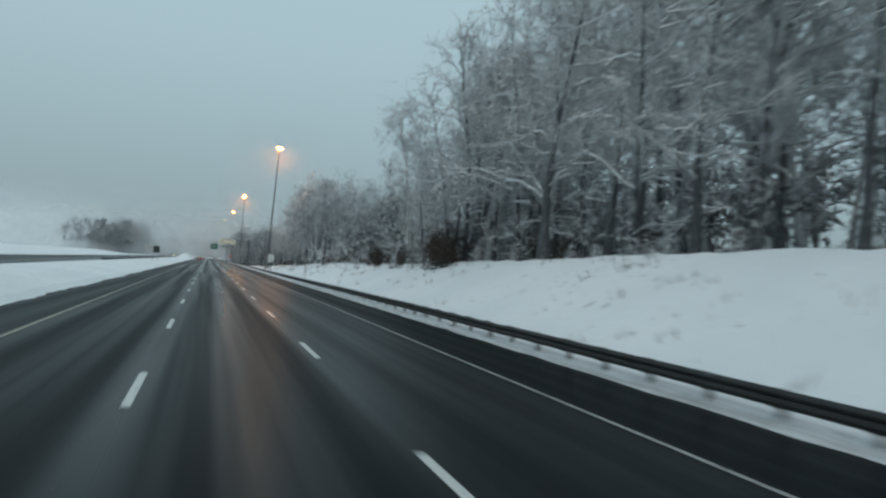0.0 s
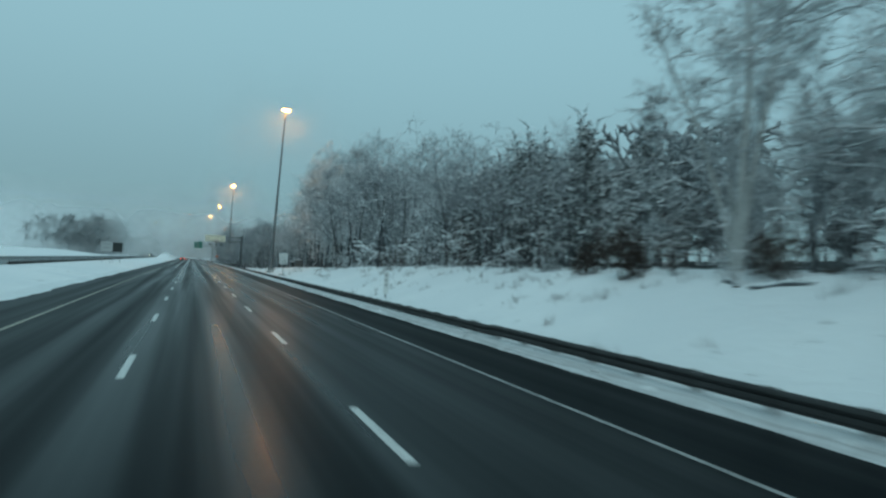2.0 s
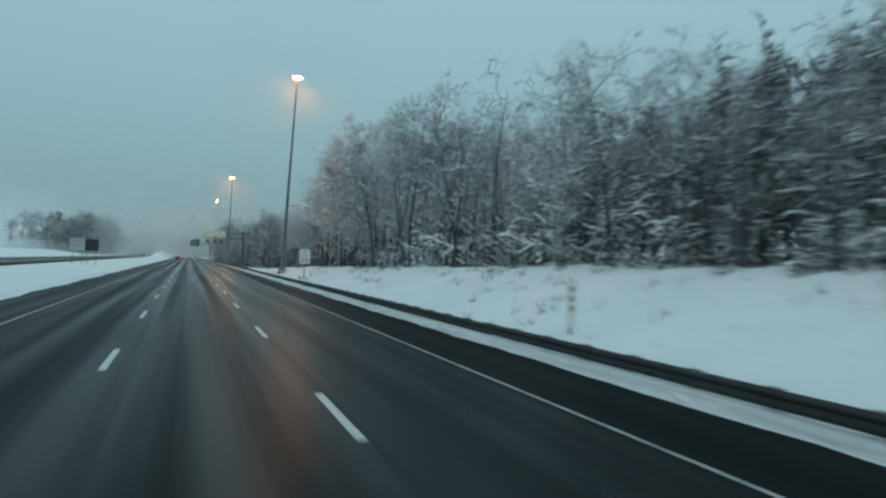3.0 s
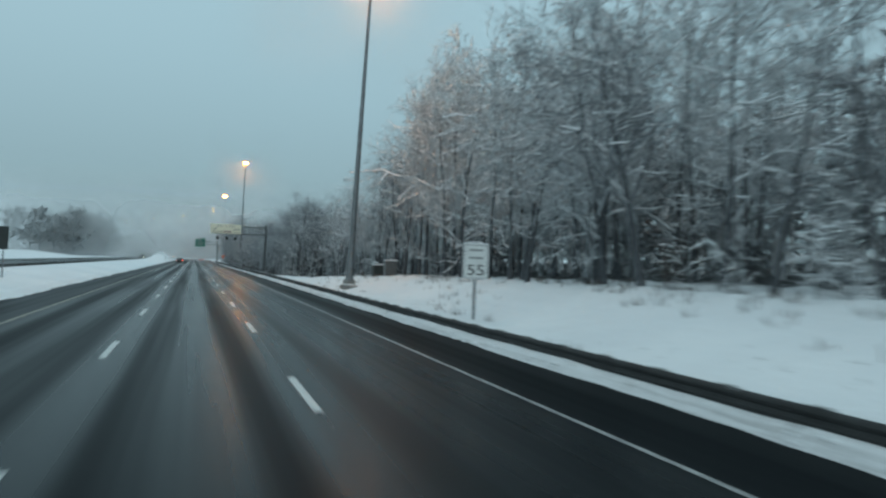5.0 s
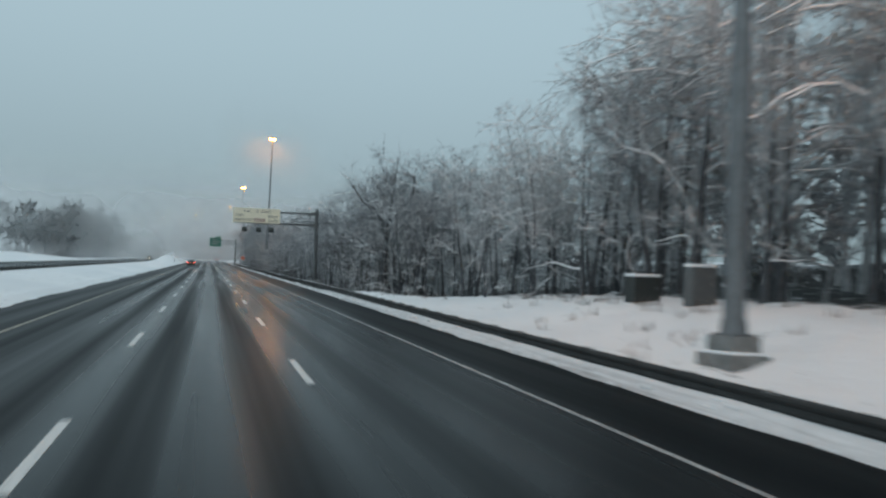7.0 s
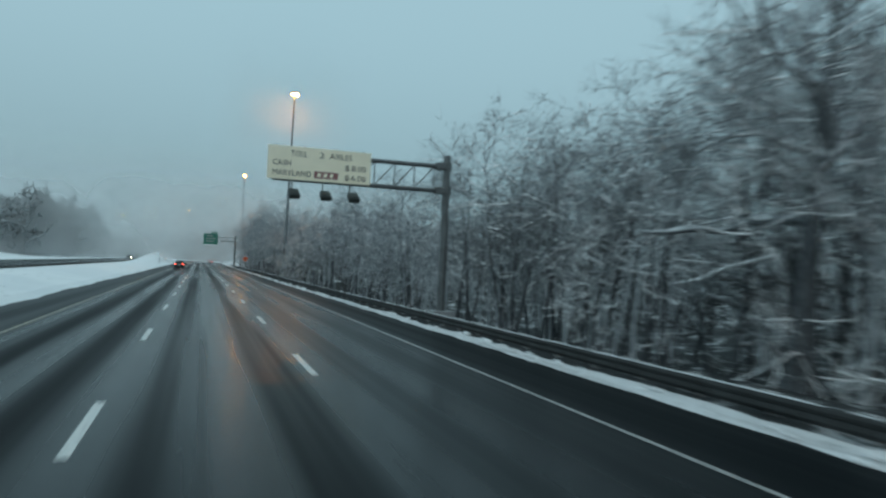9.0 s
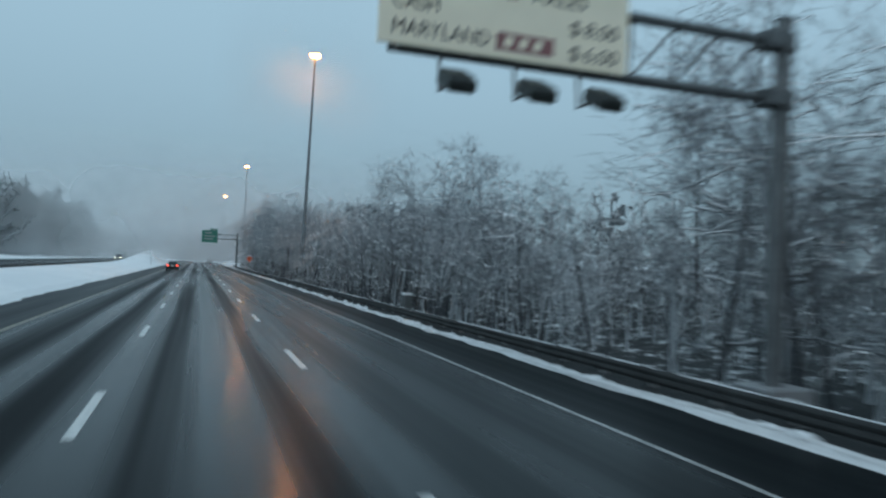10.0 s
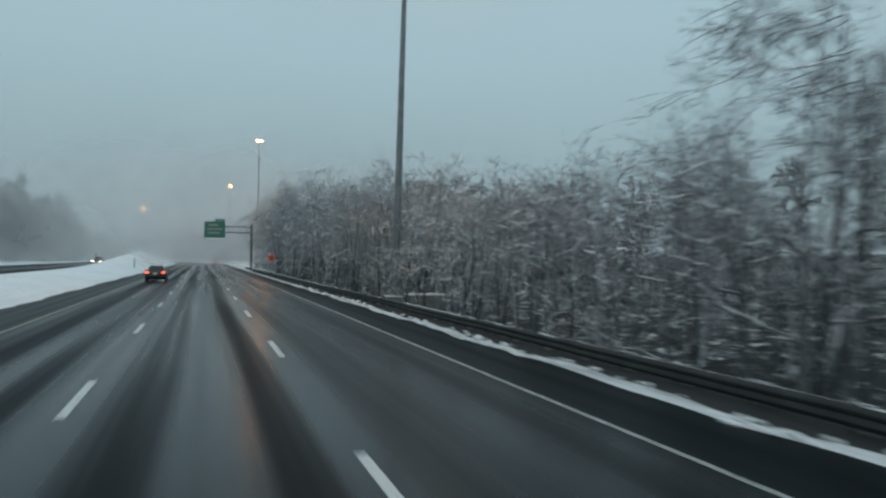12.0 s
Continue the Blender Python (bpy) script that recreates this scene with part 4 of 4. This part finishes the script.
def fallen_log(u, s, length, turn, thick, r):
    """A fallen trunk or bough, half sunk in the snow that also lies on it."""
    a = math.radians(turn)
    f = np.linspace(-0.5, 0.5, 8)
    us, ss = u + length * f * math.cos(a), s + length * f * math.sin(a)
    base = float(ground_z(u, s))
    z = np.array([float(ground_z(p, q)) for p, q in zip(us, ss)]) - base + thick * (0.1 + 0.35 * np.sin(f * 7 + r.uniform(0, 6)))
    p = np.stack([us - u, ss - s, z], -1)
    p[:, 0] += thick * 0.8 * np.sin(f * 5 + r.uniform(0, 6))
    rad = np.linspace(thick, thick * 0.55, 8)
    g = thing("fallen_log", Matrix.Translation(at(u, s, base)), "dark fallen bough half buried in the snow of the bank", "log", "fallen boughs on the bank")
    hang("trunk", fast_mesh("trunk", *prisms(p[:-1], p[1:], rad[:-1], rad[1:], 7), BARK), g)
    for i in (2, 4, 5):
        tip = p[i] + [r.uniform(-0.3, 0.3), r.uniform(-0.5, 0.5), thick * r.uniform(1.5, 3.0)]
        hang("stub", fast_mesh("stub", *prisms(p[i:i + 1], tip[None], np.array([thick * 0.35]), np.array([thick * 0.12]), 5), BARK), g)
    up = np.array([[0, 0, thick * 0.72]])
    hang("snow", fast_mesh("snow", *tents(p[1:-2] + up, p[2:-1] + up, np.linspace(thick, thick * 0.5, 5) * 0.8), SNOW), g)


for u, s, length, turn, thick in ((12.6, 52.4, 1.5, 70, 0.15), (12.9, 50.3, 2.4, 100, 0.12), (13.1, 65.2, 1.6, 60, 0.1), (13.0, 63.0, 2.0, 105, 0.1), (10.6, 55.5, 0.8, 80, 0.035), (11.2, 50.2, 0.6, 95, 0.035)):
    fallen_log(u, s, length, turn, thick, r)


def clods():
    """Ploughed lumps of snow along the shoulder's edge."""
    rng = np.random.default_rng(41)
    n = 420
    s = np.concatenate([rng.uniform(20, 200, 140), rng.uniform(200, 345, 280)])
    u = snow_edge(s) + rng.uniform(-0.02, 0.4, n)
    size = rng.uniform(0.03, 0.085, n) * np.where(rng.uniform(0, 1, n) < 0.15, 1.7, 1.0)
    bm = bmesh.new()
    bmesh.ops.create_icosphere(bm, subdivisions=1, radius=1.0)
    v = np.array([p.co[:] for p in bm.verts])
    t = np.array([[p.index for p in f.verts] for f in bm.faces])
    bm.free()
    pieces = []
    for i in range(n):
        w = v * (1 + rng.normal(0, 0.18, (len(v), 1))) * size[i] * [1.0, 1.5, 0.7]
        pieces.append((w + [u[i], s[i], float(ground_z(u[i], s[i])) + size[i] * 0.3], t))
    tagged(new("snow_clods", fast_mesh("snow_clods", *join(pieces), SNOW)), "ploughed lumps of snow along the shoulder", "snow", kind="stuff")


clods()


# ---- masts, signs and boxes beside the road ----
def high_mast(glass, label):
    mast = thing("high_mast_light", pose(0, 0, 0), label, "street lamp", "light masts along the road")
    plinth = part("plinth", add_box(box((1.25, 1.25, 1.1), (0, 0, -0.25), 0.03), (0.9, 0.9, 0.5), (0, 0, 0.5), 0.03), CONCRETE, mast, "stepped concrete plinth")
    bm = bmesh.new()
    for x in (-0.53, 0.53):
        add_box(bm, (0.15, 1.22, 0.09), (x, 0, 0.33), 0.035)
        add_box(bm, (0.9, 0.15, 0.09), (0, x, 0.332), 0.035)
    part("snow", bm, SNOW, plinth, "snow lying on the steps")
    part("base_plate", box((0.72, 0.72, 0.06), (0, 0, 0.78), 0.01), POLE, mast)
    part("pole", rod((0, 0, 0.8), (0, 0, 29.4), 0.27, 0.1, 14), POLE, mast)
    part("collar", rod((0, 0, 0.8), (0, 0, 1.15), 0.34, 0.3, 14), POLE, mast)
    bm = bmesh.new()
    for i in range(12):
        a, b = i * math.pi / 6, (i + 1) * math.pi / 6
        add_rod(bm, (0.4 * math.cos(a), 0.4 * math.sin(a), 29.1), (0.4 * math.cos(b), 0.4 * math.sin(b), 29.1), 0.04, None, 6)
    for i in range(3):
        a = i * 2 * math.pi / 3
        add_rod(bm, (0, 0, 29.25), (0.4 * math.cos(a), 0.4 * math.sin(a), 29.1), 0.03, None, 6)
    part("ring", bm, POLE, mast)
    for i in range(6):
        a = i * math.pi / 3
        x, y = 0.46 * math.cos(a), 0.46 * math.sin(a)
        lamp = part("luminaire", rod((x, y, 29.02), (x, y, 29.3), 0.24, 0.12, 12), POLE, mast)
        part("lens", rod((x, y, 28.9), (x, y, 29.02), 0.1, 0.19, 12), glass, lamp, "glowing sodium lens")
    return mast


mast = high_mast(SODIUM, "tall galvanised light mast with lit sodium lamps")
MASTS = [(10.6, 178.3), (10.2, 328), (10.0, 453), (8.5, 566), (8.5, 661), (8.5, 722), (8.5, 765)]
# farther masts get the weaker lens in place of haze
far_mast = high_mast(HAZE_DIM_SODIUM, "tall far light mast with sodium lamps dimmed as by haze")
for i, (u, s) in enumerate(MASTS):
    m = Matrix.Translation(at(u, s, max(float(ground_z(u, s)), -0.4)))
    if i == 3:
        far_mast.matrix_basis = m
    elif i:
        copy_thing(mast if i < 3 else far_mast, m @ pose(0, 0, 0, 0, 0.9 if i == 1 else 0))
    else:
        mast.matrix_basis = m @ pose(0, 0, 0, -2.6, 2.5)


def toll_gantry():
    g = thing("toll_sign", pose(0, 247, 0), "cream toll rate sign on a steel cantilever", "road sign")
    part("footing", box((1.2, 1.2, 2.6), (9.7, 0, -1.25), 0.03), SIGN_BACK, g, "concrete footing")
    part("post", rod((9.7, 0, -0.5), (9.7, 0, 8.05), 0.21, 0.19, 18), GANTRY, g)
    part("post_cap", rod((9.7, 0, 8.05), (9.7, 0, 8.12), 0.23, 0.16, 18), GANTRY, g)
    for z in (7.55, 6.28):
        part("chord", rod((9.7, 0, z), (0.8, 0, z), 0.12, 0.11, 14), GANTRY, g)
        part("collar", add_box(rod((9.7, 0, z - 0.2), (9.7, 0, z + 0.2), 0.27, None, 18), (0.5, 0.55, 0.34), (9.32, 0, z), 0.02), GANTRY, g)
    xs = [9.0 - 1.05 * i for i in range(8)]
    for i, x in enumerate(xs):
        part("web_bar", rod((x, 0, 6.3), (x, 0, 7.5), 0.03, None, 8), GANTRY, g)
        if i + 1 < len(xs):
            part("web_bar", rod((x, 0, 7.5), (xs[i + 1], 0, 6.3), 0.03, None, 8), GANTRY, g)
    panel = part("panel", box((5.05, 0.06, 1.62), (3.05, -0.3, 7.04), 0.015), SIGN_CREAM, g, "cream retroreflective panel")
    for x in (0.9, 2.3, 3.8, 5.2):
        part("stiffener", box((0.09, 0.12, 1.75), (x, -0.2, 7.02)), GANTRY, panel)
    up = lambda x, z: pose(x, -0.336, z, 90)
    for text, x, z, width in (("TOLL", 1.62, 7.38, 0.8), ("2", 3.0, 7.38, 0.24), ("AXLES", 3.5, 7.38, 1.12), ("CASH", 0.78, 6.9, 0.86), ("$", 4.3, 6.87, 0.2), ("8.00", 4.62, 6.87, 0.72),
                              ("MARYLAND", 0.78, 6.42, 1.85), ("$", 4.3, 6.39, 0.2), ("6.00", 4.62, 6.39, 0.72)):
        words("lettering", text, 0.28, width, INK, panel, up(x, z))
    logo = part("emblem", box((1.18, 0.006, 0.34), (3.36, -0.335, 6.55)), MAROON, panel, "maroon emblem block")
    bm = bmesh.new()
    for i in range(3):
        add_box(bm, (0.16, 0.006, 0.2), (3.02 + 0.3 * i, -0.34, 6.55), 0, pose(0, 0, 0, 0, 18))
    part("emblem_mark", bm, SIGN_CREAM, logo)
    for x in (1.75, 3.25, 4.6):
        arm = part("lamp_arm", add_rod(add_rod(bmesh.new(), (x, -0.1, 6.3), (x, -0.2, 5.5), 0.035, None, 8), (x, -0.2, 5.53), (x, -1.0, 5.5), 0.035, None, 8), GANTRY, g)
        bm = box((0.52, 0.75, 0.26), (x, -1.15, 5.46), 0.06, pose(0, 0, 0, 24))
        add_box(bm, (0.44, 0.6, 0.06), (x, -1.17, 5.6), 0.02, pose(0, 0, 0, 24))
        part("floodlight", bm, GREY_BOX, arm, "unlit box floodlight")
    return g


toll_gantry()


def speed_sign():
    z0 = float(ground_z(8.8, 144.3))
    g = thing("speed_limit_sign", pose(8.82, 144.4, 0), "white speed limit sign reading 55 on a steel post", "road sign")
    bm = box((0.09, 0.07, 3.1 - z0 + 0.5), (0, 0.05, (3.1 + z0 - 0.5) / 2))
    part("post", bm, POLE, g)
    panel = part("panel", box((1.1, 0.02, 1.42), (0, -0.01, 2.47), 0.006), SIGN_WHITE, g)
    bm = bmesh.new()
    for size, c in (((1.02, 0.004, 0.03), (0, -0.022, 3.13)), ((1.02, 0.004, 0.03), (0, -0.022, 1.81)), ((0.03, 0.004, 1.32), (-0.5, -0.022, 2.47)), ((0.03, 0.004, 1.32), (0.5, -0.022, 2.47))):
        add_box(bm, size, c)
    part("border", bm, SIGN_BACK, panel)
    bm = bmesh.new()
    for z in (2.93, 2.62):
        add_box(bm, (0.6, 0.004, 0.09), (0, -0.022, z))
    part("lettering", bm, PALE_BOX, panel, "two pale grey bars of lettering")
    words("numerals", "55", 0.44, 0.72, INK, panel, pose(-0.36, -0.023, 1.93, 90))
    part("snow", box((1.08, 0.05, 0.04), (0, 0.0, 3.2), 0.015), SNOW, g)


speed_sign()


def marker_panel():
    z0 = float(ground_z(8.5, 89.3))
    g = thing("marker_sign", pose(8.5, 89.3, 0), "narrow grey marker panel on a post by the rail", "road sign")
    part("post", box((0.06, 0.05, 1.95 - z0 + 0.4), (0, 0.03, (1.95 + z0 - 0.4) / 2)), POLE, g)
    panel = part("panel", box((0.3, 0.015, 1.35), (0, -0.01, 1.26), 0.004), SIGN_WHITE, g)
    bm = bmesh.new()
    for z in (1.68, 1.4, 1.12):
        add_box(bm, (0.16, 0.004, 0.16), (0, -0.02, z))
    part("lettering", bm, SIGN_BACK, panel, "grey bars of lettering")


marker_panel()


def median_sign(u, s, face, label, lettered):
    z0 = float(ground_z(u, s))
    g = thing("median_sign", pose(u, s, z0), label, "road sign", "signs in the median")
    for x in (-0.5, 0.5):
        part("post", box((0.07, 0.06, 3.5), (x, 0.06, 1.25)), POLE, g)
    panel = part("panel", box((1.55, 0.03, 1.4), (0, 0, 2.3), 0.01), face, g)
    if lettered:
        bm = bmesh.new()
        for z in (2.65, 2.1):
            add_box(bm, (1.1, 0.008, 0.2), (0, -0.018, z))
        part("lettering", bm, SIGN_BACK, panel, "grey bars of lettering")


median_sign(-14.2, 163, SIGN_DULL, "pale sign with grey lettering in median snow", True)
median_sign(-13.2, 167, GREY_BOX, "dark back of a sign in the median snow", False)


def concrete_pad(u, s):
    g = thing("concrete_pad", pose(u, s, -0.1), "low concrete pad under snow beside a light mast", "concrete pad")
    part("slab", box((2.4, 1.4, 1.2), (0, 0, -0.45), 0.03), CONCRETE, g)
    part("snow", box((2.42, 1.42, 0.09), (0, 0, 0.19), 0.04), SNOW, g)


concrete_pad(11.9, 327)


def guide_sign():
    g = thing("guide_sign", pose(0, 424, 0), "green overhead guide sign on a steel cantilever", "road sign")
    part("post", rod((6.9, 0, -0.6), (6.9, 0, 8.6), 0.26, 0.22, 14), GANTRY, g)
    part("chord", rod((6.9, 0, 8.1), (-1.3, 0, 8.1), 0.11, None, 12), GANTRY, g)
    part("chord", rod((6.9, 0, 7.0), (-1.3, 0, 7.0), 0.11, None, 12), GANTRY, g)
    for i in range(8):
        part("web_bar", rod((6.3 - i, 0, 7.0), (5.3 - i, 0, 8.1), 0.03, None, 6), GANTRY, g)
    panel = part("panel", box((3.7, 0.06, 3.0), (0.3, -0.2, 7.45), 0.02), SIGN_GREEN, g, "green panel with pale lettering bars")
    part("exit_tab", box((1.7, 0.06, 0.5), (1.2, -0.2, 9.21), 0.02), SIGN_GREEN, panel)
    bm = bmesh.new()
    for w, x, z in ((1.6, 0.0, 8.3), (2.6, 0.3, 7.55), (2.1, 0.1, 6.85), (1.0, 1.2, 9.2)):
        add_box(bm, (w, 0.01, 0.3 if z < 9 else 0.2), (x, -0.235, z))
    part("lettering", bm, PALE_BOX, panel, "dull pale bars of lettering")
    part("sill", box((3.0, 0.5, 0.08), (0.3, -0.35, 5.85), 0.02), SIGN_WHITE, g, "snow-covered lamp rail")


guide_sign()


def work_sign():
    z0 = float(ground_z(8.3, 397))
    g = thing("warning_sign", pose(8.3, 397, 0), "orange diamond warning sign on a post", "road sign")
    part("post", box((0.07, 0.06, 2.6 - z0 + 0.3), (0, 0.05, (2.6 + z0 - 0.3) / 2)), POLE, g)
    panel = part("panel", box((0.95, 0.02, 0.95), (0, 0, 2.35), 0.01, pose(0, 0, 0, 0, 45)), SIGN_ORANGE, g)
    bm = bmesh.new()
    for z in (2.5, 2.2):
        add_box(bm, (0.55, 0.006, 0.14), (0, -0.012, z))
    part("lettering", bm, INK, panel, "dark bars of lettering")


work_sign()


def cabinet(name, u, s, size, material, label, category):
    z = float(ground_z(u, s))
    g = thing(name, pose(u, s, z, 0, 0, 8), label, category)
    w, d, h = size
    part("body", box((w, d, h + 0.3), (0, 0, h / 2 - 0.15), 0.03), material, g)
    part("door", box((w * 0.86, 0.02, h * 0.8), (0, -d / 2 - 0.012, h * 0.52), 0.008), material, g)
    part("handle", box((0.03, 0.04, 0.14), (w * 0.3, -d / 2 - 0.04, h * 0.55), 0.008), RIM, g)
    part("snow", box((w * 1.03, d * 1.03, 0.14), (0, 0, h + 0.06), 0.05), SNOW, g, "cap of fresh snow")


cabinet("utility_cabinet", 16.4, 191.3, (1.45, 0.7, 1.1), GREY_BOX, "dark utility cabinet capped with snow", "cabinet")
cabinet("utility_cabinet", 16.6, 187.6, (1.3, 0.5, 1.45), DULL_BOX, "grey utility cabinet capped with snow", "cabinet")
cabinet("utility_pedestal", 9.3, 275, (0.5, 0.4, 0.9), DULL_BOX, "dull grey utility pedestal behind the guardrail", "utility box")


# ---- vehicles ----
def loft(sections, material, name, parent, label=""):
    """A closed skin through rings of the same number of points."""
    bm = bmesh.new()
    rings = [[bm.verts.new(p) for p in ring] for ring in sections]
    n = len(rings[0])
    for a, b in zip(rings, rings[1:]):
        for i in range(n):
            bm.faces.new((a[i], a[(i + 1) % n], b[(i + 1) % n], b[i]))
    bm.faces.new(rings[0][::-1])
    bm.faces.new(rings[-1])
    bmesh.ops.recalc_face_normals(bm, faces=bm.faces)
    ob = part(name, bm, material, parent, label)
    ob.data.polygons.foreach_set("use_smooth", [True] * len(ob.data.polygons))
    return ob


def section(y, w, z0, z1, tuck):
    """A car body's cross-section with rounded shoulders."""
    half = [(w * 0.86, z0), (w, z0 + (z1 - z0) * 0.3), (w, z0 + (z1 - z0) * 0.65), (w * tuck, z1 - 0.02), (w * tuck * 0.7, z1)]
    return [(x, y, z) for x, z in half] + [(-x, y, z) for x, z in reversed(half)]


def sedan(m, paint, label, lights):
    c = thing("car", m, label, "car", "traffic")
    body = [(-2.38, 0.72, 0.42, 0.86, 0.9), (-2.3, 0.86, 0.3, 1.0, 0.9), (-1.7, 0.92, 0.24, 1.06, 0.88), (-0.6, 0.93, 0.2, 0.98, 0.9),
            (0.7, 0.93, 0.2, 0.95, 0.9), (1.6, 0.9, 0.24, 0.86, 0.88), (2.2, 0.82, 0.32, 0.72, 0.86), (2.36, 0.68, 0.4, 0.62, 0.86)]
    loft([section(*b) for b in body], paint, "body", c)
    cabin = [(-1.75, 0.7, 1.0, 1.05), (-1.1, 0.68, 1.0, 1.38), (-0.5, 0.66, 0.98, 1.45), (0.1, 0.66, 0.96, 1.44), (1.05, 0.72, 0.92, 0.98)]
    loft([[(w * 1.06, y, a), (w, y, (a + b) / 2), (w * 0.86, y, b - 0.03), (w * 0.6, y, b), (-w * 0.6, y, b), (-w * 0.86, y, b - 0.03), (-w, y, (a + b) / 2), (-w * 1.06, y, a)] for y, w, a, b in cabin], CAR_GLASS, "windows", c, "dark glass")
    loft([[(w, y, z - 0.03), (w * 0.8, y, z + 0.012), (-w * 0.8, y, z + 0.012), (-w, y, z - 0.03)] for y, w, z in ((-1.15, 0.57, 1.385), (-0.5, 0.57, 1.455), (0.15, 0.57, 1.445))], paint, "roof", c)
    part("bumper", box((1.66, 0.16, 0.2), (0, -2.36, 0.5), 0.05), RUBBER, c)
    part("spoiler", box((1.4, 0.14, 0.04), (0, -2.2, 1.03), 0.015), paint, c)
    part("licence_plate", box((0.34, 0.02, 0.17), (0, -2.4, 0.76), 0.004), PLATE, c)
    for x in (-0.66, 0.66):
        part("tail_light", box((0.3, 0.1, 0.13), (x, -2.33, 0.86), 0.03), TAIL if lights else RUBBER, c, "glowing red lens")
        part("headlight", box((0.3, 0.1, 0.14), (x, 2.27, 0.62), 0.03), HEAD, c, "lit lens")
        part("door_mirror", box((0.2, 0.1, 0.13), (x * 1.52, 0.72, 1.0), 0.03), paint, c)
        for y in (-1.4, 1.4):
            wheel = part("wheel", rod((x * 1.16, y, 0.33), (x * 1.36, y, 0.33), 0.33, None, 20), RUBBER, c)
            part("rim", rod((x * 1.3, y, 0.33), (x * 1.375, y, 0.33), 0.21, 0.19, 14), RIM, wheel)
    return c


sedan(pose(-5.8, 354.5, 0), CAR_DARK, "dark sedan with lit red tail lights on wet asphalt", True)
sedan(pose(1.7, 500, 0), CAR_GREY, "grey car far ahead on the wet carriageway", True)
sedan(pose(-22, 446, 0.6, 0, 0, 180), CAR_GREY, "oncoming car with lit headlights beyond the median", True)


def delineator(u, s, h):
    g = thing("delineator_post", at_pose(u, s), "slim dark delineator post in the median snow", "marker post", "delineator posts")
    part("post", box((0.1, 0.05, h + 0.4), (0, 0, h / 2 - 0.2), 0.01), RUBBER, g)
    part("reflector", box((0.08, 0.012, 0.2), (0, -0.032, h - 0.18), 0.004), SIGN_WHITE, g)


def at_pose(u, s):
    return Matrix.Translation(at(u, s, float(ground_z(u, s))))


delineator(-11.6, 402, 1.5)
delineator(-16.4, 398, 1.9)
